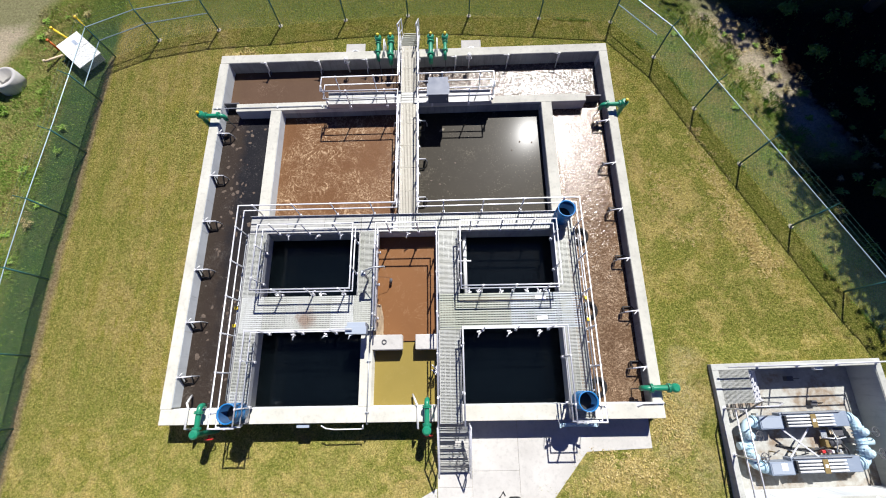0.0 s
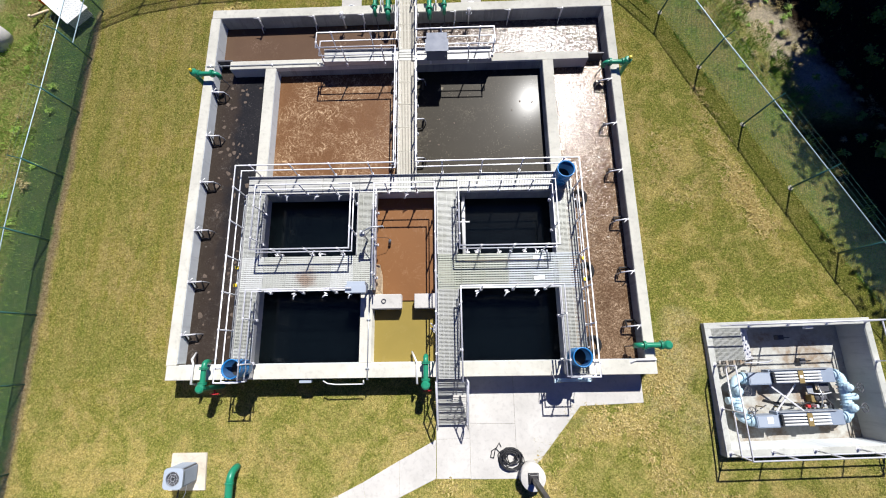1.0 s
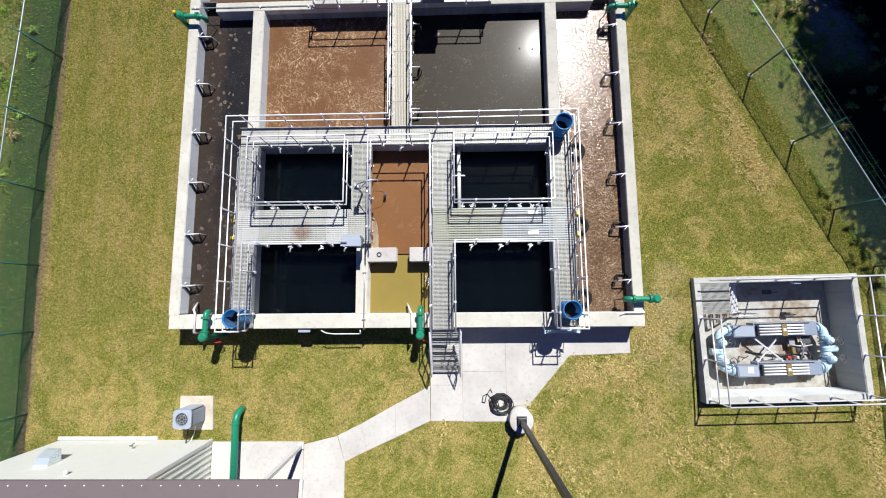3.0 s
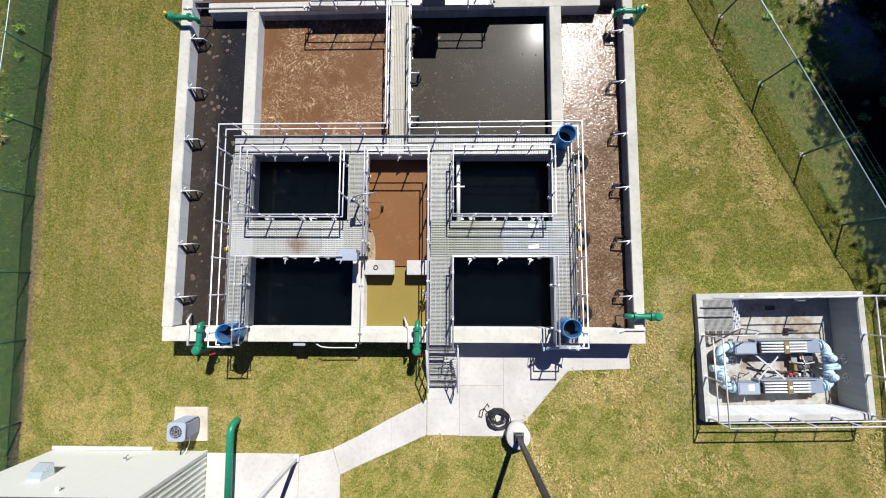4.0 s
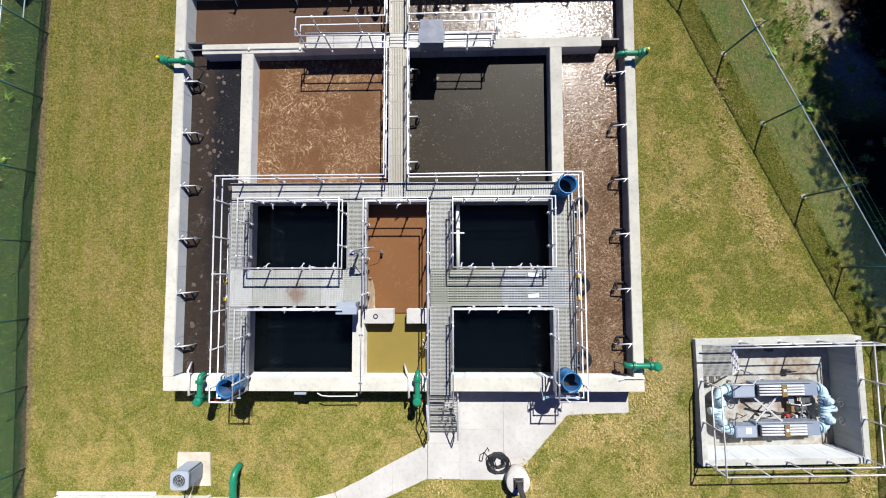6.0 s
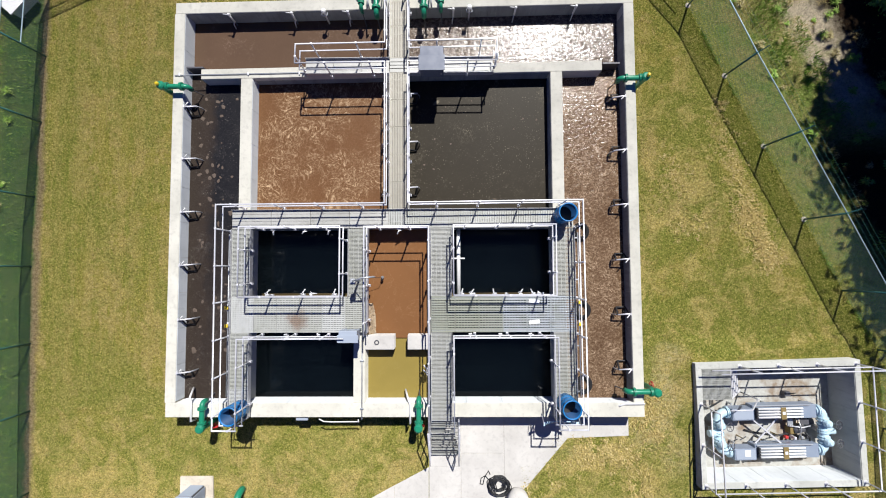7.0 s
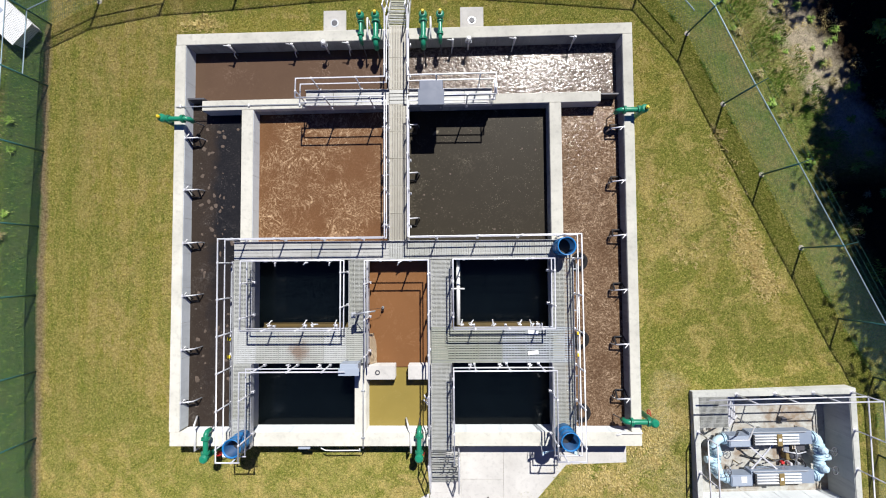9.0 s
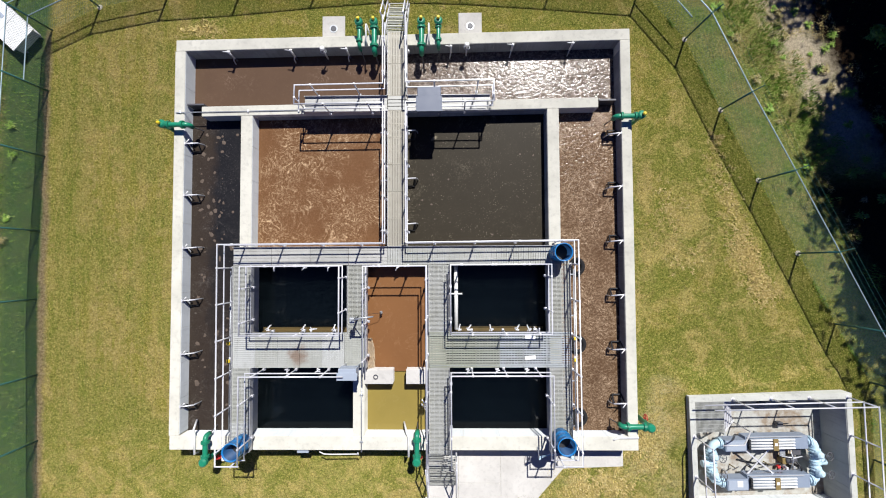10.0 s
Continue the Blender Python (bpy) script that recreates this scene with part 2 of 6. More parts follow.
W_AERATION = water("aeration_water", (0.172, 0.083, 0.036), (0.70, 0.50, 0.30), 1.5, 0.016, 0.22, 0.25, 1.0, patch=(0.40, 0.56), grain=0.26, froth=2.4, flow=11.0)
W_CHANNEL = water("brown_channel_water", (0.128, 0.074, 0.040), (0.58, 0.425, 0.28), 2.3, 0.020, 0.22, 0.11, 0.8, 0.0, (0.30, 0.52), 0.0, (5.4, 3.0), 0.15, froth=4.0, flow=13.0, churn=0.22)
W_BACK = water("back_channel_water", (0.125, 0.078, 0.050), (0.22, 0.15, 0.105), 1.2, 0.02, 0.05, 0.2, 1.0, 0.4, (0.5, 0.7))
W_BACK_R = water("foaming_channel_water", (0.115, 0.085, 0.066), (0.42, 0.34, 0.27), 2.0, 0.016, 0.32, 0.11, 1.0, 0.0, (0.25, 0.55), 0.0, (4.6, 2.6), 0.15, froth=4.0, flow=13.0, churn=0.4)
W_LEFT = water("scum_water", (0.016, 0.016, 0.018), (0.20, 0.18, 0.16), 2.0, 0.014, 0.12, 0.3, 1.0, 1.0, (0.52, 0.72), grain=0.4, silt=(0.038, 0.028, 0.021))
W_GREY = water("settling_water", (0.042, 0.035, 0.024), (0.28, 0.24, 0.17), 1.5, 0.010, 0.015, 0.45, 1.0, 0.9, (0.5, 0.7), 0.045)
W_DARK = water("clear_dark_water", (0.0036, 0.0060, 0.0076), (0.02, 0.02, 0.014), 1.0, 0.004, 0.004, 0.12, 1.0, 0.0, (0.6, 0.75))
deep_ = W_DARK.node_tree.nodes["Principled BSDF"]        # light wanders through the clear water
deep_.subsurface_method = 'BURLEY'
deep_.inputs["Subsurface Weight"].default_value = 1.0
deep_.inputs["Subsurface Radius"].default_value = (1.0, 1.0, 1.0)
deep_.inputs["Subsurface Scale"].default_value = 1.6
W_BROWN = water("still_brown_water", (0.24, 0.112, 0.045), (0.28, 0.15, 0.07), 0.6, 0.01, 0.008, 0.22)
W_YELLOW = water("yellow_water", (0.31, 0.235, 0.062), (0.33, 0.26, 0.09), 0.6, 0.01, 0.008, 0.2)


def lawn(name, loose=False):
    """The ground cover; loose: the same for single blades, each a little lighter or darker."""
    m = Nodes(name)
    big, mid, tuft, fine = m.noise(0.22, 4), m.noise(1.0, 6, 0.72), m.noise(9, 7, 0.85), m.noise(45, 3, 0.7)
    clump = m.noise(4.2, 6, 0.78, 0.5)
    mow = m.noise(1.7, 5, 0.65, at=m.scaled(1.0, 0.08, 1))
    x, y, _ = m.node("ShaderNodeSeparateXYZ", {0: m.place()}).outputs

    def near(cx, cy, rx, ry):
        """A ragged patch of the plan."""
        d = m.node("ShaderNodeVectorMath", {0: m.scaled(1 / rx, 1 / ry, 0), 1: (cx / rx, cy / ry, 0)}, operation='DISTANCE').outputs["Value"]
        d = m.math('ADD', d, m.math('ADD', m.math('MULTIPLY', m.math('SUBTRACT', clump, 0.5), 1.3), m.math('MULTIPLY', m.math('SUBTRACT', mid, 0.5), 1.6)))
        return m.node("ShaderNodeMapRange", {"Value": d, "From Min": 1.15, "From Max": 0.45}).outputs[0]

    def patches(*rows):
        total = near(*rows[0])
        for row in rows[1:]:
            total = m.math('MAXIMUM', total, near(*row))
        return total

    olive = m.ramp(tuft, (0.36, (0.150, 0.155, 0.020)), (0.5, (0.335, 0.322, 0.056)), (0.64, (0.52, 0.47, 0.145)))
    green = m.ramp(tuft, (0.36, (0.088, 0.128, 0.015)), (0.5, (0.235, 0.278, 0.044)), (0.64, (0.40, 0.415, 0.10)))
    dry = m.ramp(tuft, (0.36, (0.30, 0.222, 0.070)), (0.50, (0.53, 0.412, 0.165)), (0.64, (0.74, 0.60, 0.32)))
    # the lawn is dry in mown streaks on one side and towards the building, greener by the fences
    worn = m.math('ADD', m.math('MULTIPLY', m.math('SUBTRACT', mid, 0.5), 1.8), m.math('MULTIPLY', m.math('SUBTRACT', clump, 0.5), 1.8))
    streaks = m.math('MULTIPLY', m.math('SUBTRACT', mow, 0.44), m.math('MULTIPLY', m.node("ShaderNodeMapRange", {"Value": x, "From Min": 2.0, "From Max": -0.5, "To Max": 4.2}), m.node("ShaderNodeMapRange", {"Value": y, "From Min": -1.5, "From Max": 1.5})))
    worn = m.math('ADD', worn, streaks)
    # rake marks of the mower on the strip beside the tank
    rows_ = m.noise(3.4, 5, 0.7, 0.3, at=m.scaled(1.0, 0.22, 1))
    side = m.math('MULTIPLY', m.node("ShaderNodeMapRange", {"Value": m.math('ADD', x, clump), "From Min": 0.9, "From Max": 0.1}), m.node("ShaderNodeMapRange", {"Value": m.math('ADD', y, mid), "From Min": 0.0, "From Max": 2.5}))
    mown = m.math('MULTIPLY', m.grey(rows_, (0.45, 0), (0.58, 0.62)), side)
    dry_glare = m.node("ShaderNodeMapRange", {"Value": m.math('SUBTRACT', m.math('MULTIPLY', big, 5.0), y), "From Min": 1.0, "From Max": 5.5})
    worn = m.math('ADD', worn, m.math('MULTIPLY', dry_glare, 0.22))
    worn = m.math('ADD', worn, m.math('MULTIPLY', m.math('SUBTRACT', m.noise(2.0, 6, 0.7, 0.8), 0.5), 2.2))
    worn = m.grey(worn, (0.06, 0), (0.46, 1))
    lushness = m.math('MAXIMUM', m.grey(m.noise(0.5, 5, 0.65, 0.6), (0.47, 0), (0.56, 0.95)),
                      patches((14.8, -3.5, 1.5, 1.0), (17.5, -2.0, 0.6, 1.7), (19.5, -5.0, 1.8, 0.9), (10.5, -4.4, 1.0, 0.6), (-4.7, 8.0, 0.8, 8.5), (20.0, 4.6, 1.3, 1.1), (15.0, -4.6, 1.6, 0.8), (8.0, -5.6, 2.2, 0.8), (18.4, 10.5, 1.0, 2.0), (16.8, 1.6, 0.5, 1.1)))
    verge_band = m.node("ShaderNodeMapRange", {"Value": m.math('ADD', m.math('ADD', x, m.math('MULTIPLY', y, 0.49)), mid), "From Min": 24.9, "From Max": 25.6, "To Max": 0.9})
    lushness = m.math('MAXIMUM', lushness, verge_band)
    col = m.mix(lushness, olive, green)
    col = m.mix(m.math('MULTIPLY', worn, m.math('SUBTRACT', 0.85, m.math('MULTIPLY', lushness, 0.55))), col, dry)
    # paler towards the building: dry turf, with sun glare added to the colour
    col = m.mix(m.math('MULTIPLY', m.math('MULTIPLY', dry_glare, 0.55), m.grey(clump, (0.36, 0.25), (0.6, 1))), col, (0.60, 0.535, 0.20))
    col = m.mix(mown, col, m.ramp(tuft, (0.36, (0.26, 0.215, 0.048)), (0.50, (0.475, 0.385, 0.115)), (0.64, (0.68, 0.56, 0.235))))
    bald = patches((16.9, 9.6, 0.55, 1.6), (16.8, 6.0, 0.45, 1.8), (19.2, 7.2, 0.5, 1.3), (15.2, -1.8, 1.5, 0.5), (16.7, -0.6, 0.9, 1.0), (16.4, -3.3, 0.5, 1.6), (13.4, -5.0, 1.2, 0.7), (12.5, -3.6, 0.7, 0.5), (0.3, 15.4, 0.8, 0.3), (17.9, 7.4, 0.8, 1.3), (17.3, 0.7, 0.9, 1.3), (20.6, -4.2, 1.4, 0.6), (2.1, -2.7, 0.6, 0.5), (-2.0, -3.2, 2.4, 0.5), (6.0, -2.6, 0.8, 0.4), (8.0, -1.7, 0.7, 0.6), (3.6, -2.6, 1.0, 0.8), (8.6, -4.2, 1.4, 0.35))
    col = m.mix(m.math('MULTIPLY', bald, m.grey(clump, (0.36, 0.25), (0.56, 0.95))), col, dry)
    trodden = patches((17.0, 0.3, 1.1, 1.7), (16.6, -1.0, 0.6, 0.7), (17.5, -1.6, 0.5, 0.9), (17.4, 1.9, 0.7, 0.5), (14.6, -1.5, 1.2, 0.25))
    col = m.mix(m.math('MULTIPLY', trodden, m.grey(clump, (0.38, 0.2), (0.55, 0.9))), col, m.ramp(tuft, (0.36, (0.46, 0.36, 0.17)), (0.5, (0.72, 0.60, 0.34)), (0.64, (0.90, 0.80, 0.55))))
    col = m.mix(m.grey(m.noise(2.6, 5, 0.7, 0.5), (0.58, 0), (0.72, 0.5)), col, (0.40, 0.27, 0.09))
    col = m.mix(m.math('MULTIPLY', m.grey(m.noise(0.85, 6, 0.7, 0.9), (0.52, 0), (0.60, 0.55)), m.math('SUBTRACT', 1.0, m.math('MAXIMUM', bald, mown))), col, green)
    col = m.mix(m.math('MULTIPLY', lushness, 0.2), col, green)
    # mottled turf round the pit and behind it: tan and rusty where it is scalped, green in between
    mottle = m.noise(0.95, 6, 0.74, 0.7)
    beyond = m.math('MAXIMUM', m.node("ShaderNodeMapRange", {"Value": x, "From Min": 15.6, "From Max": 16.4}).outputs[0], m.node("ShaderNodeMapRange", {"Value": y, "From Min": -0.2, "From Max": -1.0}).outputs[0])
    col = m.mix(m.math('MULTIPLY', m.grey(mottle, (0.42, 0.85), (0.49, 0)), beyond), col, green)
    col = m.mix(m.math('MULTIPLY', m.grey(mottle, (0.505, 0), (0.605, 0.7)), beyond), col, m.ramp(tuft, (0.36, (0.38, 0.29, 0.08)), (0.50, (0.66, 0.515, 0.19)), (0.64, (0.90, 0.74, 0.37))))
    col = m.mix(m.math('MULTIPLY', verge_band, 0.7), col, m.ramp(tuft, (0.36, (0.085, 0.135, 0.014)), (0.5, (0.235, 0.285, 0.036)), (0.64, (0.40, 0.42, 0.085))))
    lush = m.ramp(tuft, (0.36, (0.085, 0.130, 0.014)), (0.64, (0.265, 0.300, 0.052)))
    speckle = m.noise(17, 6, 0.8, 0.8)
    col = m.mix(m.grey(speckle, (0.525, 0), (0.61, 0.75)), col, (0.84, 0.69, 0.25))
    col = m.mix(m.grey(speckle, (0.37, 0.88), (0.475, 0)), col, (0.080, 0.080, 0.014))
    col = m.mix(m.grey(fine, (0.36, 0.5), (0.55, 0)), col, (0.11, 0.106, 0.020))
    # outside the enclosure it runs wild: greener, with bare earth in a track and on a bank
    edge = m.math('MULTIPLY', m.math('SUBTRACT', mid, 0.5), 1.1)
    rough_green = m.mix(m.grey(mid, (0.40, 0.1), (0.60, 1)), m.ramp(tuft, (0.36, (0.085, 0.165, 0.020)), (0.5, (0.20, 0.295, 0.058)), (0.64, (0.39, 0.45, 0.135))), m.ramp(tuft, (0.36, (0.14, 0.12, 0.04)), (0.5, (0.36, 0.325, 0.11)), (0.64, (0.58, 0.50, 0.23))))
    earth = m.ramp(tuft, (0.36, (0.40, 0.325, 0.23)), (0.5, (0.70, 0.60, 0.45)), (0.64, (0.86, 0.78, 0.62)))

    def over(value, low, high):
        return m.node("ShaderNodeMapRange", {"Value": value, "From Min": low, "From Max": high})

    col = m.mix(over(m.math('SUBTRACT', m.math('MULTIPLY', x, -1.0), m.math('MULTIPLY', edge, 0.4)), 5.45, 5.75), col, m.mix(m.node("ShaderNodeMapRange", {"Value": m.math('ADD', x, edge), "From Min": -8.0, "From Max": -7.0, "To Max": 0.78}), rough_green, (0.038, 0.110, 0.044)))
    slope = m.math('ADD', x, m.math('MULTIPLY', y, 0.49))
    col = m.mix(over(m.math('ADD', slope, edge), 25.8, 26.4), col, rough_green)
    bank = m.math('MULTIPLY', over(m.math('ADD', slope, m.math('MULTIPLY', edge, 2.0)), 28.7, 29.4), over(m.math('ADD', y, edge), 9.6, 10.8))
    bank = m.math('MULTIPLY', bank, m.grey(m.noise(0.9, 4), (0.34, 0.5), (0.46, 1)))
    col = m.mix(bank, col, earth)
    # forest soil, darkened to near black: the trees' shade is in the colour
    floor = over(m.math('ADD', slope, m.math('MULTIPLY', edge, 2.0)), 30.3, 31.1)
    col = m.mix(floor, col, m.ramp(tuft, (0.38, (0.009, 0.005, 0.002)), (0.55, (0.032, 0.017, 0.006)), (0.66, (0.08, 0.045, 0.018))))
    # the same tree shade painted into the verge lower down
    tree_shade = m.math('MULTIPLY', over(m.math('ADD', slope, m.math('MULTIPLY', edge, 1.6)), 27.3, 28.2), over(m.math('MULTIPLY', y, -1.0), -10.0, -9.0))
    col = m.mix(tree_shade, col, m.ramp(tuft, (0.38, (0.012, 0.009, 0.003)), (0.55, (0.036, 0.028, 0.008)), (0.66, (0.08, 0.062, 0.02))))
    track = m.math('ADD', m.math('MULTIPLY', x, -0.92), m.math('MULTIPLY', y, 0.4))
    col = m.mix(over(m.math('ADD', track, edge), 15.5, 16.2), col, earth)
    col = m.mix(m.math('MULTIPLY', over(m.math('SUBTRACT', y, edge), 16.9, 17.6), 0.6), col, lush)
    # bare strip under the fence
    strip = m.math('MULTIPLY', over(m.math('ADD', x, m.math('MULTIPLY', edge, 0.5)), -5.82, -5.66), over(m.math('MULTIPLY', m.math('ADD', x, m.math('MULTIPLY', edge, 0.6)), -1.0), 5.38, 5.56))
    strip = m.math('MULTIPLY', strip, over(m.math('MULTIPLY', y, -1.0), -15.6, -15.2))
    col = m.mix(m.math('MULTIPLY', strip, 0.75), col, m.ramp(tuft, (0.40, (0.16, 0.10, 0.06)), (0.62, (0.50, 0.38, 0.26))))
    col = m.mix(1.0, col, (1.065, 1.045, 0.955), 'MULTIPLY')
    if loose:
        r = m.node("ShaderNodeNewGeometry").outputs["Random Per Island"]
        col = m.mix(1.0, col, m.grey(r, (0.0, 0.6), (0.7, 1.0), (1.0, 1.35)), 'MULTIPLY')
    else:
        m.bump(m.math('ADD', m.math('MULTIPLY', tuft, 1.6), m.math('ADD', fine, speckle)), 1.0, 0.10)
    return m.set(color=col, rough=0.95, spec=0.15, matt=0.6)


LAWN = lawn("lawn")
BLADE = lawn("grass_blade", True)


def foliage(name, a, b, c):
    m = Nodes(name)
    r = m.node("ShaderNodeNewGeometry").outputs["Random Per Island"]
    m.set(color=m.mix(m.noise(0.5, 3), m.ramp(r, (0, a), (0.6, b), (1, c)), a), rough=0.6, spec=0.25)
    return m.mat


# crown leaves near black: the woods' deep shade is put into their colour
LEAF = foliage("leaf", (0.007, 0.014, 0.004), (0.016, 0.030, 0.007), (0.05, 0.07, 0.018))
WEED = foliage("weed", (0.19, 0.34, 0.045), (0.34, 0.49, 0.085), (0.60, 0.62, 0.23))
STRAW = foliage("straw", (0.48, 0.375, 0.125), (0.70, 0.555, 0.23), (0.88, 0.73, 0.39))
DRYTUFT = foliage("dry_tuft", (0.26, 0.23, 0.05), (0.43, 0.36, 0.11), (0.60, 0.49, 0.21))
DRYWEED = foliage("dry_weed", (0.30, 0.25, 0.09), (0.55, 0.46, 0.20), (0.76, 0.65, 0.37))


# ---- building blocks ----
def link(name, data, parent=None):
    ob = new(name, data)
    ob.parent = parent
    return ob


def part(name, bm, material, parent=None, label="", smooth=False):
    """Links a bmesh as one mesh object, under a thing or a part where given."""
    me = bpy.data.meshes.new(name)
    bmesh.ops.recalc_face_normals(bm, faces=bm.faces)
    bm.to_mesh(me)
    bm.free()
    me.materials.append(material)
    if smooth:
        for p in me.polygons:
            p.use_smooth = len(p.vertices) == 4
    ob = link(name, me, parent)
    return tagged(ob, label)


def thing(name, label, category, at=(0, 0, 0), turn=0.0, group=""):
    ob = new(name)
    ob.matrix_basis = pose(*at, 0, 0, turn)
    return tagged(ob, label, category, group)


def box(bm, x0, x1, y0, y1, z0, z1, bevel=0.0):
    vs = [bm.verts.new(p) for p in ((x0, y0, z0), (x1, y0, z0), (x1, y1, z0), (x0, y1, z0), (x0, y0, z1), (x1, y0, z1), (x1, y1, z1), (x0, y1, z1))]
    fs = [bm.faces.new([vs[i] for i in f]) for f in ((3, 2, 1, 0), (4, 5, 6, 7), (0, 1, 5, 4), (1, 2, 6, 5), (2, 3, 7, 6), (3, 0, 4, 7))]
    if bevel:
        edges = list({e for f in fs for e in f.edges})
        bmesh.ops.bevel(bm, geom=edges, offset=bevel, segments=2, affect='EDGES', profile=0.5)
    return bm


def boxed(*args, **kw):
    return box(bmesh.new(), *args, **kw)


def sweep(bm, points, r, n=8, closed=False, caps=True):
    """A tube along a line of points, mitred at the bends. r: one radius, or one for each point."""
    pts = [Vector(p) for p in points]
    rs = r if isinstance(r, (list, tuple)) else [r] * len(pts)
    rings, side = [], None
    for i, p in enumerate(pts):
        a = (p - pts[i - 1]).normalized() if i or closed else None
        b = (pts[(i + 1) % len(pts)] - p).normalized() if i < len(pts) - 1 or closed else None
        t = ((a or b) + (b or a)).normalized()
        cosine = max(0.35, t.dot(b or a))
        if side is None:
            side = t.orthogonal().normalized()
        side = (side - t * side.dot(t)).normalized()
        other = t.cross(side)
        ring = []
        for k in range(n):
            w = 2 * math.pi * (k + 0.5) / n
            v = side * math.cos(w) + other * math.sin(w)
            if a is not None and b is not None and cosine < 0.999:
                bend = (b - a)
                if bend.length > 1e-6:
                    bend = (bend - t * bend.dot(t)).normalized()
                    v = v + bend * v.dot(bend) * (1 / cosine - 1)
            ring.append(bm.verts.new(p + v * rs[i]))
        rings.append(ring)
    pairs = list(zip(rings, rings[1:])) + ([(rings[-1], rings[0])] if closed else [])
    for u, v in pairs:
        for k in range(n):
            bm.faces.new((u[k], u[(k + 1) % n], v[(k + 1) % n], v[k]))
    if caps and not closed:
        bm.faces.new(rings[0][::-1])
        bm.faces.new(rings[-1])
    return bm


def tube(points, r, n=8, **kw):
    return sweep(bmesh.new(), points, r, n, **kw)


def arc(a, corner, b, steps=4):
    """Points of a smooth bend from a to b round the corner."""
    a, c, b = Vector(a), Vector(corner), Vector(b)
    return [a * (1 - s) ** 2 + c * 2 * s * (1 - s) + b * s * s for s in (i / steps for i in range(steps + 1))]


def lathe(bm, profile, n=20, at=(0, 0, 0)):
    """Turns a profile of (radius, z) round the upright axis."""
    rings = [[bm.verts.new((at[0] + r * math.cos(2 * math.pi * k / n), at[1] + r * math.sin(2 * math.pi * k / n), at[2] + z)) for k in range(n)] for r, z in profile]
    for u, v in zip(rings, rings[1:]):
        for k in range(n):
            bm.faces.new((u[k], u[(k + 1) % n], v[(k + 1) % n], v[k]))
    for ring in (rings[0], rings[-1]):
        bm.faces.new(ring)
    return bm


def structure(name, bm, material, label, category, parent=None):
    return tagged(part(name, bm, material, parent), label, category, kind="structure")

# ---- ground ----
W, L, H, DECK, RAIL = 16.08, 14.59, 1.02, 1.23, 0.96
PIT_AT, PIT_TURN, PIT_W, PIT_D = (21.02, -0.41), 1.2, 5.68, 4.28    # pump pit: centre, turn, outer size
ground_bm = bmesh.new()
xs = [-900, -60, -30, -16, 0.02, W - 0.02, 17.6, 24.6, 34, 60, 900]
ys = [-900, -60, -30, -3.6, 0.06, 2.6, L - 0.02, 24, 60, 900]
grid = [[ground_bm.verts.new((x, y, 0)) for x in xs] for y in ys]
for j in range(len(ys) - 1):
    for i in range(len(xs) - 1):
        under_tank = 0 < xs[i] < W - 1 and 0 < ys[j] < L - 1
        round_pit = xs[i] == 17.6 and ys[j] in (-3.6, 0.06)
        if not under_tank and not round_pit:
            ground_bm.faces.new((grid[j][i], grid[j][i + 1], grid[j + 1][i + 1], grid[j + 1][i]))
turn_pit = Matrix.Rotation(radians(PIT_TURN), 3, 'Z')
hole = [ground_bm.verts.new(Vector((*PIT_AT, 0)) + turn_pit @ Vector((sx * (PIT_W / 2 - 0.1), sy * (PIT_D / 2 - 0.1), 0))) for sx, sy in ((-1, -1), (1, -1), (1, 1), (-1, 1))]
hole[3].co.z, hole[0].co.z = 0.27, 0.10                # the lawn rises to the rim at one corner
i, j = xs.index(17.6), ys.index(-3.6)
rim = [grid[j][i], grid[j][i + 1], grid[j + 2][i + 1], grid[j + 2][i]]
mid_e, mid_w = grid[j + 1][i + 1], grid[j + 1][i]
ground_bm.faces.new((rim[0], rim[1], hole[1], hole[0]))
ground_bm.faces.new((rim[1], mid_e, rim[2], hole[2], hole[1]))
ground_bm.faces.new((rim[2], rim[3], hole[3], hole[2]))
ground_bm.faces.new((rim[3], mid_w, rim[0], hole[0], hole[3]))
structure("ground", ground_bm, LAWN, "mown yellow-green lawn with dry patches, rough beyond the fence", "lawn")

# ---- concrete tank ----
DEPTH = -3.2
TOP_L, FRONT, TOP_F = 0.35, 0.04, 0.51                                # wall thickness


def slant(x):
    """The back of the tank is not quite square: how far it lies forward or back at x."""
    return 0.20 * (x / W - 0.5) - 0.06


def wall(name, x0, x1, y0, y1, label="weathered cast concrete tank wall", top=H, foot=DEPTH):
    bm = boxed(x0, x1, y0, y1, foot, top, bevel=0.02)
    for v in bm.verts:
        if v.co.y > 10:
            v.co.y += slant(v.co.x)
    return structure(name, bm, WALL, label, "tank wall")


wall("wall_front", 0, W, FRONT, TOP_F)
wall("wall_back", 0, W, L - 0.40, L)
left_wall = wall("wall_left", -0.03, TOP_L - 0.02, TOP_F, L - 0.40)
front_wall = bpy.data.objects["wall_front"]
